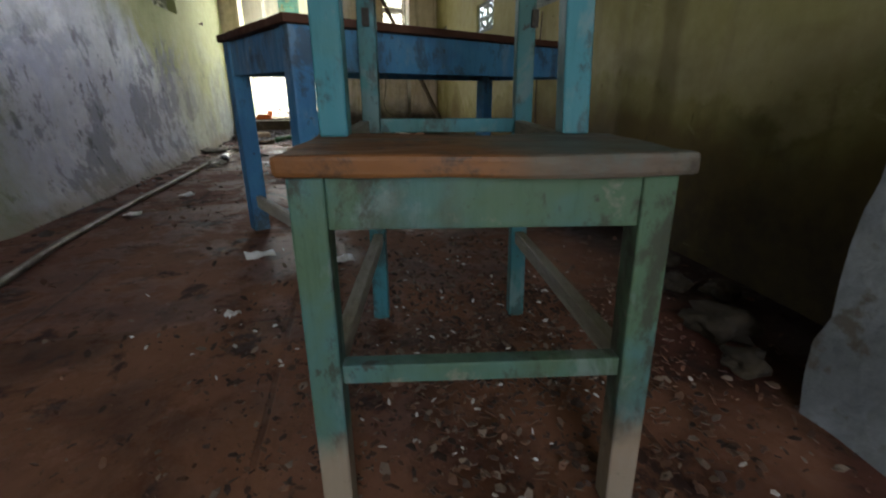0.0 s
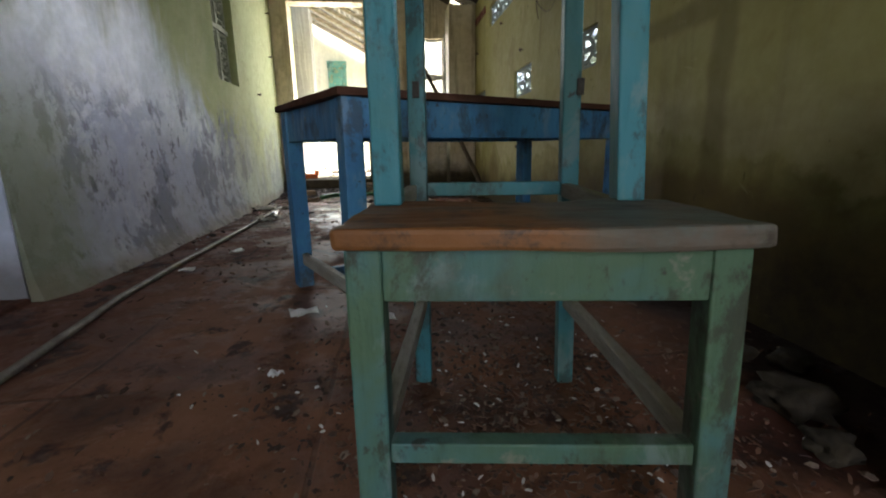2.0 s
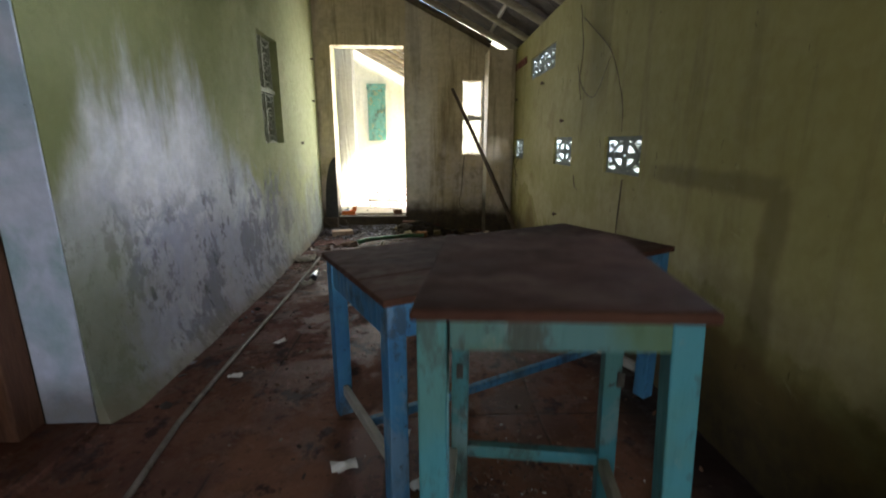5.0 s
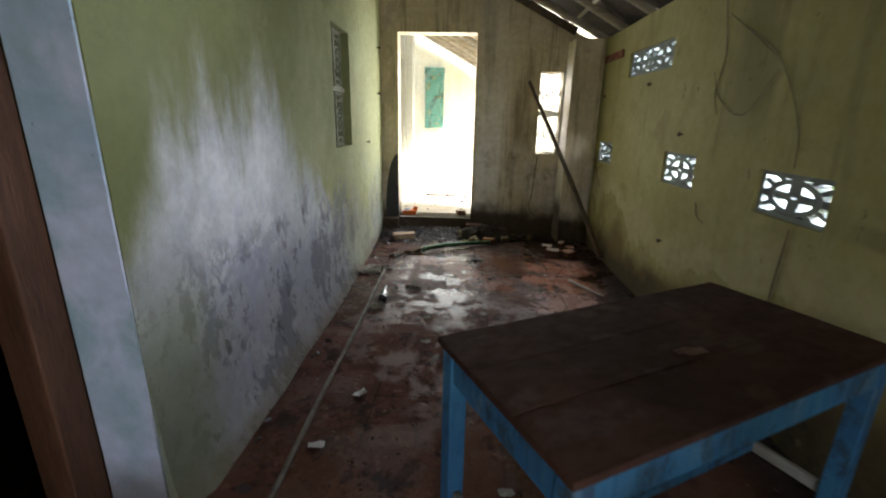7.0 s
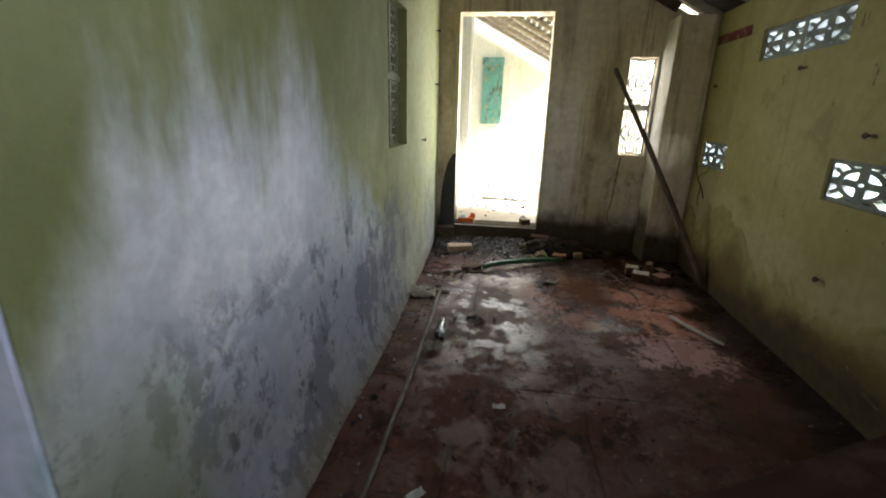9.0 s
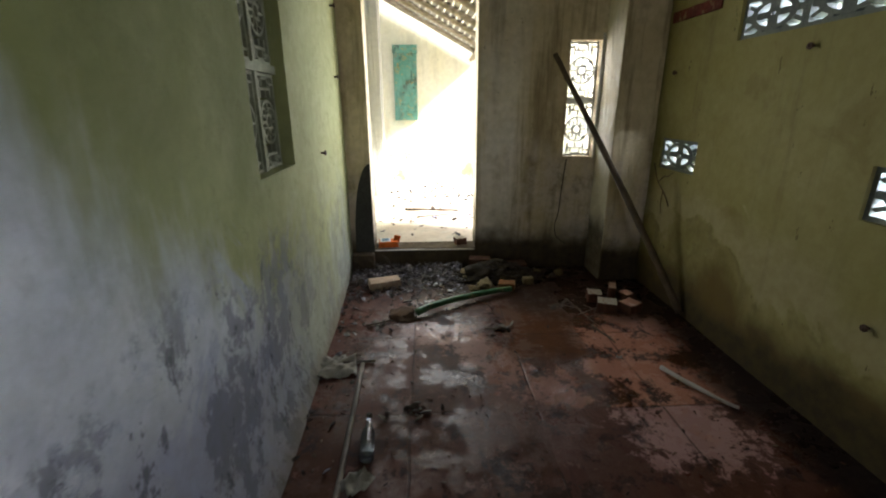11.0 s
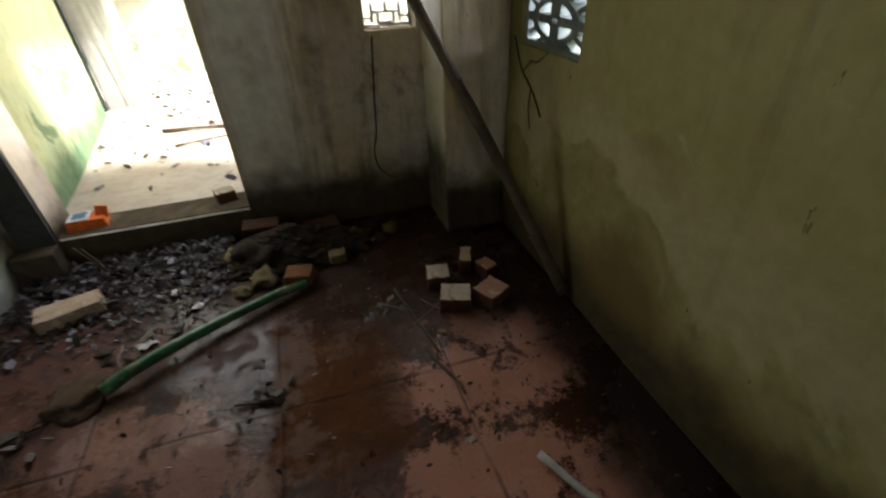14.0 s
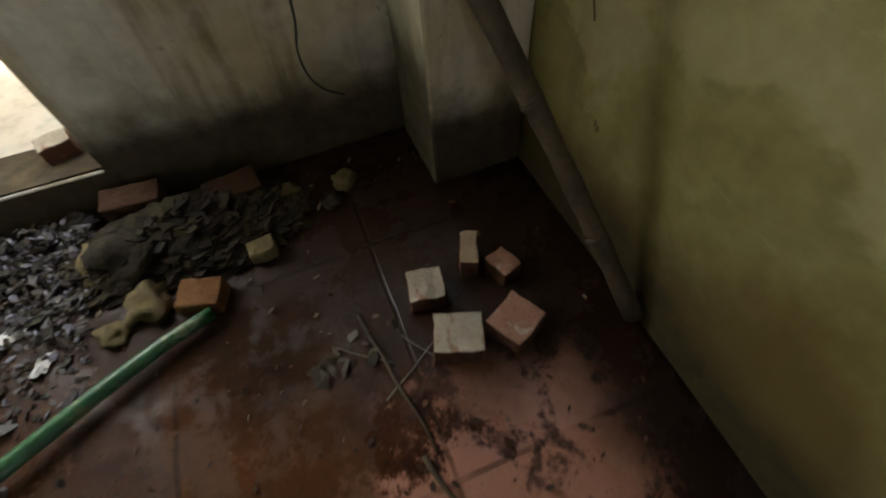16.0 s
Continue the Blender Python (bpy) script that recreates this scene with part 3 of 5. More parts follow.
# ---- mesh helpers ----


def link_mesh(name, bm, material, parent=None, smooth=False):
    me = bpy.data.meshes.new(name)
    bmesh.ops.recalc_face_normals(bm, faces=bm.faces)
    bm.to_mesh(me)
    bm.free()
    me.materials.append(material)
    if smooth:
        me.polygons.foreach_set("use_smooth", [True] * len(me.polygons))
    ob = new(name, me)
    if parent:
        ob.parent = parent
    return ob


def second_skin(ob, material, chosen):
    """Gives the faces whose normal is chosen another material."""
    ob.data.materials.append(material)
    for f in ob.data.polygons:
        if chosen(f.normal):
            f.material_index = 1


def part(name, bm, material, parent, label="", smooth=False):
    ob = link_mesh(name, bm, material, parent, smooth)
    return tagged(ob, label) if label else ob


def thing(name, m, label, category, group=""):
    ob = new(name)
    ob.empty_display_size = 0.1
    ob.matrix_world = m
    return tagged(ob, label, category, group)


def add_box(bm, lo, hi, bevel=0.0, m=None):
    """An axis-aligned box from lo to hi with rounded edges, then moved by m."""
    size = [b - a for a, b in zip(lo, hi)]
    mid = [(a + b) / 2 for a, b in zip(lo, hi)]
    made = bmesh.ops.create_cube(bm, size=1.0, matrix=Matrix.Translation(mid) @ Matrix.Diagonal((*size, 1)))["verts"]
    if bevel:
        edges = list({e for v in made for e in v.link_edges})
        out = bmesh.ops.bevel(bm, geom=edges, offset=bevel, segments=2, affect="EDGES", profile=0.5)
        made = list({v for f in out["faces"] for v in f.verts} | {v for v in made if v.is_valid})
    if m:
        bmesh.ops.transform(bm, matrix=m, verts=made)
    return made


def box(lo, hi, bevel=0.0, m=None):
    bm = bmesh.new()
    add_box(bm, lo, hi, bevel, m)
    return bm


def rough_box(lo, hi, bevel, jitter, seed, cuts=3):
    """A worn block: a bevelled box, subdivided and chipped."""
    bm = box(lo, hi, bevel)
    bmesh.ops.subdivide_edges(bm, edges=[e for e in bm.edges if e.calc_length() > bevel * 3], cuts=cuts, use_grid_fill=True)
    for v in bm.verts:
        p = v.co * 28 + Vector((seed * 3.7, seed * 1.3, seed))
        v.co += Vector((noise.noise(p), noise.noise(p + Vector((9, 0, 0))), noise.noise(p + Vector((0, 9, 0))))) * jitter
    return bm


def tube(points, radius, sides=8, taper=None, knots=0.0):
    """A tube swept along points; taper gives the end radius."""
    bm = bmesh.new()
    rings = []
    pts = [Vector(p) for p in points]
    for i, p in enumerate(pts):
        way = (pts[min(i + 1, len(pts) - 1)] - pts[max(i - 1, 0)]).normalized()
        side = way.cross(Vector((0.31, 0.17, 0.93))).normalized()
        up = side.cross(way)
        r = radius + ((taper - radius) * i / (len(pts) - 1) if taper is not None else 0)
        r *= 1 + knots * noise.noise(p * 14)
        rings.append([bm.verts.new(p + (side * math.cos(a) + up * math.sin(a)) * r)
                      for a in (2 * math.pi * k / sides for k in range(sides))])
    for a, b in zip(rings, rings[1:]):
        for k in range(sides):
            bm.faces.new((a[k], a[(k + 1) % sides], b[(k + 1) % sides], b[k]))
    bm.faces.new(rings[0][::-1])
    bm.faces.new(rings[-1])
    return bm


def line(a, b, n):
    return [Vector(a).lerp(Vector(b), i / n) for i in range(n + 1)]


def smooth_path(points, k=6):
    """Catmull-Rom through the points."""
    p = [Vector(q) for q in points]
    p = [p[0] * 2 - p[1]] + p + [p[-1] * 2 - p[-2]]
    out = []
    for a, b, c, d in zip(p, p[1:], p[2:], p[3:]):
        for i in range(k):
            t = i / k
            out.append(0.5 * (2 * b + (c - a) * t + (2 * a - 5 * b + 4 * c - d) * t * t + (3 * b - a - 3 * c + d) * t ** 3))
    return out + [p[-2]]


def wobble(points, size, freq, seed):
    return [p + Vector((noise.noise(p * freq + Vector((seed, 0, 0))), noise.noise(p * freq + Vector((0, seed, 5))), 0)) * size for p in points]


def stone(r, seed, squash=0.6):
    bm = bmesh.new()
    bmesh.ops.create_icosphere(bm, subdivisions=3, radius=r)
    for v in bm.verts:
        d = v.co.normalized()
        v.co *= 0.85 + 0.55 * noise.noise(d * 1.6 + Vector((seed * 5, seed, 0))) + 0.25 * noise.noise(d * 4 + Vector((seed, 0, 3))) + 0.1 * noise.noise(d * 11)
        v.co.z = max(v.co.z * squash, -r * squash * 0.7)
    return bm


def wall(name, axis, inner, outer, along, up, holes, material, roof=None, step=0.11, relief=0.006, flare=None, levels=()):
    """A wall slab with thickness and real openings. axis 0: runs along y at x=inner..outer; axis 1: runs along x.
    holes: (a0, a1, z0, z1). roof: a function that gives the top height at (a). flare: how far the plaster swells out at (a, z)."""
    def cuts(lo, hi, marks):
        marks = sorted({lo, hi, *[m for m in marks if lo < m < hi]})
        out = []
        for a, b in zip(marks, marks[1:]):
            k = max(1, math.ceil((b - a) / step))
            out += [a + (b - a) * i / k for i in range(k)]
        return out + [hi]
    us = cuts(along[0], along[1], [h for q in holes for h in q[:2]])
    zs = cuts(up[0], up[1], [h for q in holes for h in q[2:]] + list(levels))
    bm = bmesh.new()
    cache = {}

    def vert(i, k, side):
        key = (i, k, side)
        if key not in cache:
            u, z = us[i], zs[k]
            if roof:
                z = min(z, roof(u))
            d = inner if side == 0 else outer
            p = Vector((d, u, z)) if axis == 0 else Vector((u, d, z))
            if side == 0:
                p[axis] += relief * (noise.noise(p * 1.7) + 0.5 * noise.noise(p * 6)) * (1 if outer < inner else -1)
                if flare:
                    p[axis] += flare(u, z) * (1 if outer < inner else -1)
            cache[key] = bm.verts.new(p)
        return cache[key]

    def solid(i, k):
        if i < 0 or k < 0 or i >= len(us) - 1 or k >= len(zs) - 1:
            return False
        u, z = (us[i] + us[i + 1]) / 2, (zs[k] + zs[k + 1]) / 2
        if roof and zs[k] >= max(roof(us[i]), roof(us[i + 1])):
            return False
        return not any(a0 < u < a1 and z0 < z < z1 for a0, a1, z0, z1 in holes)

    for i in range(len(us) - 1):
        for k in range(len(zs) - 1):
            if not solid(i, k):
                continue
            for s in (0, 1):
                bm.faces.new((vert(i, k, s), vert(i + 1, k, s), vert(i + 1, k + 1, s), vert(i, k + 1, s)))
            for di, dk, a, b in ((-1, 0, (i, k), (i, k + 1)), (1, 0, (i + 1, k), (i + 1, k + 1)), (0, -1, (i, k), (i + 1, k)), (0, 1, (i, k + 1), (i + 1, k + 1))):
                if not solid(i + di, k + dk):
                    bm.faces.new((vert(*a, 0), vert(*b, 0), vert(*b, 1), vert(*a, 1)))
    bmesh.ops.dissolve_degenerate(bm, dist=0.0005, edges=bm.edges)
    ob = link_mesh(name, bm, material)
    return tagged(ob, kind="structure")


def sheet(name, xs, ys, height, material, thick=0.1):
    """A floor slab whose top follows height(x, y)."""
    bm = bmesh.new()
    grid = [[bm.verts.new((x, y, height(x, y))) for y in ys] for x in xs]
    for a, b in zip(grid, grid[1:]):
        for k in range(len(ys) - 1):
            bm.faces.new((a[k], b[k], b[k + 1], a[k + 1]))
    ret = bmesh.ops.extrude_face_region(bm, geom=bm.faces[:])
    for v in ret["geom"]:
        if isinstance(v, bmesh.types.BMVert):
            v.co.z = -thick
    return tagged(link_mesh(name, bm, material), kind="structure")


def span(a, b, step):
    k = math.ceil((b - a) / step)
    return [a + (b - a) * i / k for i in range(k + 1)]


# ---- structure of the room ----
X0, X1, Y0, Y1 = -1.2, 1.245, -1.6, 6.6
SILL, DOOR_TOP = 0.19, 2.295


def roof_z(x):
    return 2.19 - 0.5 * (x - X1)


def floor_height(x, y):
    p = Vector((x, y, 0))
    return 0.010 * noise.noise(p * 1.3) + 0.004 * noise.noise(p * 6) - 0.004


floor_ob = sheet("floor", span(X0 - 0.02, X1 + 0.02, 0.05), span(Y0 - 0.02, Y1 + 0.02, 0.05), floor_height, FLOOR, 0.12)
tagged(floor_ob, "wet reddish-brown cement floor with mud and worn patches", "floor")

LOW_VENTS = [(5.70, 6.16, 0.955, 1.175), (4.065, 4.525, 0.955, 1.175), (2.985, 3.445, 0.955, 1.165), (1.28, 1.74, 0.94, 1.16)]
TOP_VENTS = [(4.63, 5.50, 1.75, 1.955), (1.88, 2.75, 1.72, 1.93)]


def foot_swell(y, z):
    """The thick rendered foot of the wall, fading towards the far corner."""
    along = min(1.0, max(0.0, (6.5 - y) / 2.2)) * min(1.0, max(0.0, (y - 2.37) / 0.04))
    return along * (0.10 + 0.012 * noise.noise(Vector((y * 3, z * 3, 7)))) * math.exp(-max(z, 0) / 0.13)


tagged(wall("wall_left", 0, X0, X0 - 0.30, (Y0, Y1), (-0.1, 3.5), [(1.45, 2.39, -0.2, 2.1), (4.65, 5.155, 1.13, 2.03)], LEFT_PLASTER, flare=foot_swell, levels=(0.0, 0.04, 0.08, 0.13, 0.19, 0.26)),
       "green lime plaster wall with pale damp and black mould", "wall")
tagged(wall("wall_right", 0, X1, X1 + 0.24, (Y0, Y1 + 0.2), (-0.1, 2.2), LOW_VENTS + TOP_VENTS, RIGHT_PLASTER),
       "mustard plaster wall with vent holes and brown stains", "wall")
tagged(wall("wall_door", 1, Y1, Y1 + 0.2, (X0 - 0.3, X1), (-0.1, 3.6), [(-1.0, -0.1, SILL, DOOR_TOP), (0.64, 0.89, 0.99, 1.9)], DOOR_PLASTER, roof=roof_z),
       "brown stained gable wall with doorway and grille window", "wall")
tagged(wall("wall_rear", 1, Y0, Y0 - 0.2, (X0 - 0.3, X1 + 0.24), (-0.1, 3.6), [(-0.45, 0.45, 0.0, 2.1)], RIGHT_PLASTER, roof=roof_z),
       "plain plaster wall closing the room with a doorway", "wall")
pil = rough_box((0.915, 6.25, -0.02), (X1 - 0.003, Y1 - 0.003, 2.2), 0.012, 0.006, 2, 8)
pil_ob = link_mesh("wall_pilaster", pil, DOOR_PLASTER)
# Face towards the doorway is paler: the light on it is put into its colour.
second_skin(pil_ob, PILASTER_LIT, lambda n: n.x < -0.6)
tagged(pil_ob, "stained plaster corner pilaster", "pilaster", kind="structure")

tagged(link_mesh("trim_sill", rough_box((-0.998, Y1 - 0.006, SILL - 0.02), (-0.102, Y1 + 0.201, SILL - 0.008), 0.006, 0.003, 6, 6), SILL_BRIGHT),
       "dusty worn cement sill of the doorway", "sill", kind="structure")

# reveal of the side doorway and its wooden frame
bm = box((X0 - 0.20, 2.378, 0.0), (X0 - 0.002, 2.387, 2.095))
tagged(link_mesh("trim_reveal", bm, JAMB_PLASTER), "bluish plaster reveal of the side doorway", "reveal", kind="structure")
door_frame = thing("door_frame", pose(X0 - 0.25, 1.92, 0), "varnished brown wooden frame in the dark side doorway", "door frame")
part("post", box((-0.06, 0.34, 0.0), (0.045, 0.462, 2.08), 0.006), DOOR_WOOD, door_frame)
part("post", box((-0.06, -0.462, 0.0), (0.045, -0.37, 2.08), 0.006), DOOR_WOOD, door_frame)
part("head", box((-0.06, -0.37, 2.0), (0.045, 0.34, 2.08), 0.006), DOOR_WOOD, door_frame)
bm = rough_box((X0 - 0.3, 1.45, -0.02), (X0 + 0.01, 2.375, 0.02), 0.006, 0.005, 4, 4)
tagged(link_mesh("threshold", bm, FLOOR), "worn muddy cement threshold of the side doorway", "threshold", kind="structure")

# dark room behind the side doorway and window; its gloom is put into the wall colour
tagged(wall("wall_side_room", 0, -3.4, -3.6, (0.6, Y1 + 0.2), (-0.1, 3.0), [], DARK_GREY), "plain dark wall of the unlit side room", "wall")
tagged(wall("wall_side_near", 1, 0.6, 0.4, (-3.6, X0 - 0.3), (-0.1, 3.0), [], DARK_GREY), "plain dark wall of the unlit side room", "wall")
tagged(wall("wall_side_far", 1, Y1, Y1 + 0.2, (-3.6, X0 - 0.3), (-0.1, 3.0), [], DARK_GREY), "plain dark wall of the unlit side room", "wall")
tagged(link_mesh("floor_side_room", box((-3.4, 0.6, -0.12), (X0 - 0.022, Y1, -0.01)), FLOOR), "dark dusty floor of the side room", "floor", kind="structure")
tagged(link_mesh("ceiling_side_room", box((-3.6, 0.4, 3.0), (X0 - 0.3, Y1 + 0.2, 3.1)), TILE), "dark ceiling of the side room", "ceiling", kind="structure")


# ---- roof ----
def roof_point(x, y, lift=0.0):
    return Vector((x, y, roof_z(x) + lift))


bm = bmesh.new()
slope = math.atan(0.5)
for row, y in enumerate(span(Y0 - 0.3, Y1 + 0.1, 0.24)):
    for col, x in enumerate(span(-1.75, 1.75, 0.19)):
        m = Matrix.Translation(roof_point(x, y, 0.13 + 0.012 * (col % 2))) @ Matrix.Rotation(slope + 0.06 + random.uniform(-0.02, 0.02), 4, "Y") @ Matrix.Rotation(random.uniform(-0.03, 0.03), 4, "Z")
        add_box(bm, (-0.13, -0.118 + random.uniform(0, 0.004), -0.008), (0.13, 0.118, 0.008), 0, m)
tagged(link_mesh("ceiling", bm, TILE), "dark underside of the old clay tile roof", "roof", kind="structure")
for k, y in enumerate((6.42, 5.85, 5.2, 4.55, 3.8, 3.1, 2.3, 1.5, 0.6, -0.4, -1.2)):
    pts = wobble([roof_point(x, y + 0.10 * (x - 1.2) * (k % 2), 0.045) for x in span(-1.5, 1.5, 0.25)], 0.02, 1.5, k)
    tagged(link_mesh("rafter", tube(pts, 0.042, 8, 0.034, 0.25), RAFTER_WOOD, smooth=True), "crooked pale wooden roof pole under the tiles", "rafter", "roof poles")
for k, x in enumerate((0.95, 0.3, -0.4, -1.0)):
    pts = wobble([roof_point(x, y, 0.085) for y in span(Y0 - 0.2, Y1 + 0.05, 0.4)], 0.02, 1.1, k + 20)
    tagged(link_mesh("batten", tube(pts, 0.022, 6), RAFTER_WOOD, smooth=True), "thin wooden batten across the roof poles", "batten", "roof battens")
tagged(link_mesh("gable_beam", tube([roof_point(x, Y1 - 0.045, -0.01) for x in span(-1.5, 0.98, 0.3)], 0.045, 8, None, 0.2), POLE_WOOD, smooth=True),
       "dark wooden beam along the gable wall", "beam")


# ---- grilles and vent blocks ----
def ring(bm, m, r, w, depth, sides=28):
    rows = []
    for k in range(sides):
        a = 2 * math.pi * k / sides
        rows.append([bm.verts.new(m @ Vector((math.cos(a) * q, math.sin(a) * q, d))) for q, d in
                     ((r - w, -depth), (r + w, -depth), (r + w, depth), (r - w, depth))])
    for a, b in zip(rows, rows[1:] + rows[:1]):
        for k in range(4):
            bm.faces.new((a[k], b[k], b[(k + 1) % 4], a[(k + 1) % 4]))


def bar(bm, m, a, b, w, depth):
    a, b = Vector((*a, 0)), Vector((*b, 0))
    turn = Matrix.Translation((a + b) / 2) @ Matrix.Rotation(math.atan2(b.y - a.y, b.x - a.x), 4, "Z")
    add_box(bm, (-(b - a).length / 2, -w, -depth), ((b - a).length / 2, w, depth), 0, m @ turn)


def ornate_panel(w, h):
    """A cast panel: a frame, a wheel of two rings with spokes, and stepped key bars above and below."""
    bm = bmesh.new()
    e = Matrix.Identity(4)
    t, d = 0.0065, 0.018
    for s in (-1, 1):
        bar(bm, e, (-w / 2, s * (h / 2 - t)), (w / 2, s * (h / 2 - t)), t, d)
        bar(bm, e, (s * (w / 2 - t), -h / 2 + 2 * t), (s * (w / 2 - t), h / 2 - 2 * t), t, d)
    r = w * 0.40
    ring(bm, e, r, t, d)
    ring(bm, e, r * 0.34, t, d)
    for k in range(4):
        a = k * math.pi / 2
        c, s = math.cos(a), math.sin(a)
        bar(bm, e, (c * r * 0.36, s * r * 0.36), (c * r * 1.0, s * r * 1.0), t * 0.9, d * 0.9)
        g = a + math.pi / 4
        ring(bm, Matrix.Translation((math.cos(g) * r * 0.66, math.sin(g) * r * 0.66, 0)), r * 0.2, t * 0.7, d * 0.8, 14)
    for s in (-1, 1):
        y1, y2, y3 = s * (r + 0.014), s * (r + (h / 2 - r) * 0.45), s * (h / 2 - 0.02)
        bar(bm, e, (-w * 0.28, y2), (w * 0.28, y2), t * 0.9, d * 0.9)
        bar(bm, e, (-w * 0.16, y3), (w * 0.16, y3), t * 0.9, d * 0.9)
        bar(bm, e, (0, y1), (0, y2), t * 0.9, d * 0.85)
        for q in (-1, 1):
            bar(bm, e, (q * w * 0.28, y1), (q * w * 0.28, y3), t * 0.9, d * 0.85)
            bar(bm, e, (q * w * 0.28, (y2 + y3) / 2), (q * w * 0.48, (y2 + y3) / 2), t * 0.9, d * 0.85)
            bar(bm, e, (q * w * 0.16, y2), (q * w * 0.16, y3), t * 0.9, d * 0.85)
    return bm


def vent_block(w, h):
    """A pierced block: a frame, a ring with a cross and a small eye, and struts that leave petal-shaped holes."""
    bm = bmesh.new()
    t, d = 0.011, 0.035
    for s in (-1, 1):
        bar(bm, Matrix.Identity(4), (-w / 2, s * (h / 2 - t)), (w / 2, s * (h / 2 - t)), t, d)
        bar(bm, Matrix.Identity(4), (s * (w / 2 - t), -h / 2 + 2 * t), (s * (w / 2 - t), h / 2 - 2 * t), t, d)
    e = Matrix.Diagonal((w / h, 1, 1, 1))
    r = h * 0.33
    ring(bm, e, r, t * 0.9, d * 0.95, 24)
    ring(bm, e, r * 0.26, t * 0.8, d * 0.9, 12)
    for k in range(4):
        c, s = math.cos(k * math.pi / 2), math.sin(k * math.pi / 2)
        bar(bm, e, (c * r * 0.3, s * r * 0.3), (c * h * 0.46, s * h * 0.46), t * 1.5, d * 0.85)
        g = math.pi / 4 + k * math.pi / 2
        c, s = math.cos(g), math.sin(g)
        for q in (-0.3, 0.3):
            bar(bm, e, (math.cos(g + q) * r, math.sin(g + q) * r), (c * h * 0.52 + q * s * h * -0.35, s * h * 0.52 + q * c * h * 0.35), t * 0.7, d * 0.8)
    return bm


window_1 = thing("window_1", pose(0.765, Y1 + 0.09, 1.445, 90, 0, 0), "white cast grille window with ornate wheels", "window")
tagged(window_1, kind="structure")
for k, zc in enumerate((-0.2325, 0.2325)):
    ob = part("grille_panel", ornate_panel(0.248, 0.435), CONCRETE, window_1)
    ob.location = (0, zc, 0)
part("crossbar", box((-0.124, -0.014, -0.03), (0.124, 0.014, 0.03)), CONCRETE, window_1)
tagged(link_mesh("trim_grille", rough_box((0.892, Y1 - 0.012, 0.97), (0.912, Y1 + 0.01, 1.95), 0.004, 0.002, 6, 5), CONCRETE),
       "whitewashed strip beside the grille window", "trim", kind="structure")

window_2 = thing("window_2", pose(X0 - 0.085, 4.9025, 1.58, 90, 0, 90), "pale cast grille window in a deep plaster recess", "window")
tagged(window_2, kind="structure")
for yc in (-0.133, 0.133):
    for zc in (-0.235, 0.235):
        ob = part("grille_panel", ornate_panel(0.236, 0.428), GREEN_CEMENT, window_2)
        ob.location = (yc, zc, 0)
part("crossbar", box((-0.252, -0.018, -0.035), (0.252, 0.018, 0.035)), GREEN_CEMENT, window_2)
for lo, hi in ((-0.45, -0.0185), (0.0185, 0.45)):
    part("mullion", box((-0.014, lo, -0.03), (0.014, hi, 0.03)), GREEN_CEMENT, window_2)

number = 3
for row, count, label in ((LOW_VENTS, 1, "small pierced cement vent block with petal holes"), (TOP_VENTS, 2, "long pierced cement vent of two blocks")):
    for y0, y1, z0, z1 in row:
        vent = thing(f"window_{number}", pose(X1 + 0.055, (y0 + y1) / 2, (z0 + z1) / 2, 90, 0, 90), label, "vent")
        tagged(vent, kind="structure")
        w = (y1 - y0) / count
        first = None
        for k in range(count):
            if first is None:
                first = part("vent_block", vent_block(w - 0.002, z1 - z0 - 0.002), VENT_BLOCK, vent)
                ob = first
            else:
                ob = new("vent_block", first.data)
                ob.parent = vent
            ob.location = ((k - (count - 1) / 2) * w, 0, 0)
        number += 1


# ---- veranda and courtyard ----
def veranda_height(x, y):
    return SILL - 0.012 + 0.008 * noise.noise(Vector((x, y, 3)) * 2.2)


veranda = sheet("floor_veranda", span(-3.2, 1.6, 0.12), span(Y1 + 0.203, 10.45, 0.12), veranda_height, VERANDA_FLOOR, 0.1)
tagged(veranda, "bright dusty veranda floor with scattered debris", "floor")
tagged(link_mesh("ground", box((-400, -400, -0.5), (400, 400, -0.14)), GROUND), "earth and grass courtyard ground", "ground", kind="structure")
slant = Matrix.Translation((-1.06, Y1 + 0.203, 0)) @ Matrix.Rotation(radians(8.5), 4, "Z")
vw = wall("wall_veranda", 0, 0.0, -0.25, (0.0, 2.05), (0.0, 3.0), [], MOSSY_PLASTER)
vw.matrix_world = slant
tagged(vw, "pale yellow-green veranda wall with green mould at its foot", "wall")
far = wall("wall_far", 1, 10.45, 10.7, (-4.0, 3.2), (0.0, 3.6), [], VERANDA_PLASTER)
tagged(far, "sunlit pale yellow end wall of the veranda", "wall")
pillar = rough_box((-1.41, 9.05, 0.1), (-1.11, 9.35, 3.0), 0.015, 0.008, 9, 8)
tagged(link_mesh("pillar", pillar, GREY_PLASTER), "grey plastered veranda pillar with a stained foot", "pillar", kind="structure")

# Near-black panel added for the darkness of the gap beside the pillar.
leaf = thing("gap_panel", pose(-1.45, 8.945, SILL - 0.01, 0, 0, -16), "dark panel standing in for the shaded gap beside the pillar", "door")
part("panel", box((-0.02, -0.11, 0.0), (0.02, 0.10, 2.3), 0.004), GAP_DARK, leaf)
part("ledge", box((0.021, -0.10, 0.4), (0.034, 0.09, 0.48), 0.003), GAP_DARK, leaf)
shutter = thing("shutter", pose(-0.835, 10.445, 1.74), "faded green wooden window shutter with rust stains", "shutter")
part("leaf", box((-0.185, -0.05, -0.56), (0.185, -0.01, 0.45), 0.006), SHUTTER_PAINT, shutter)
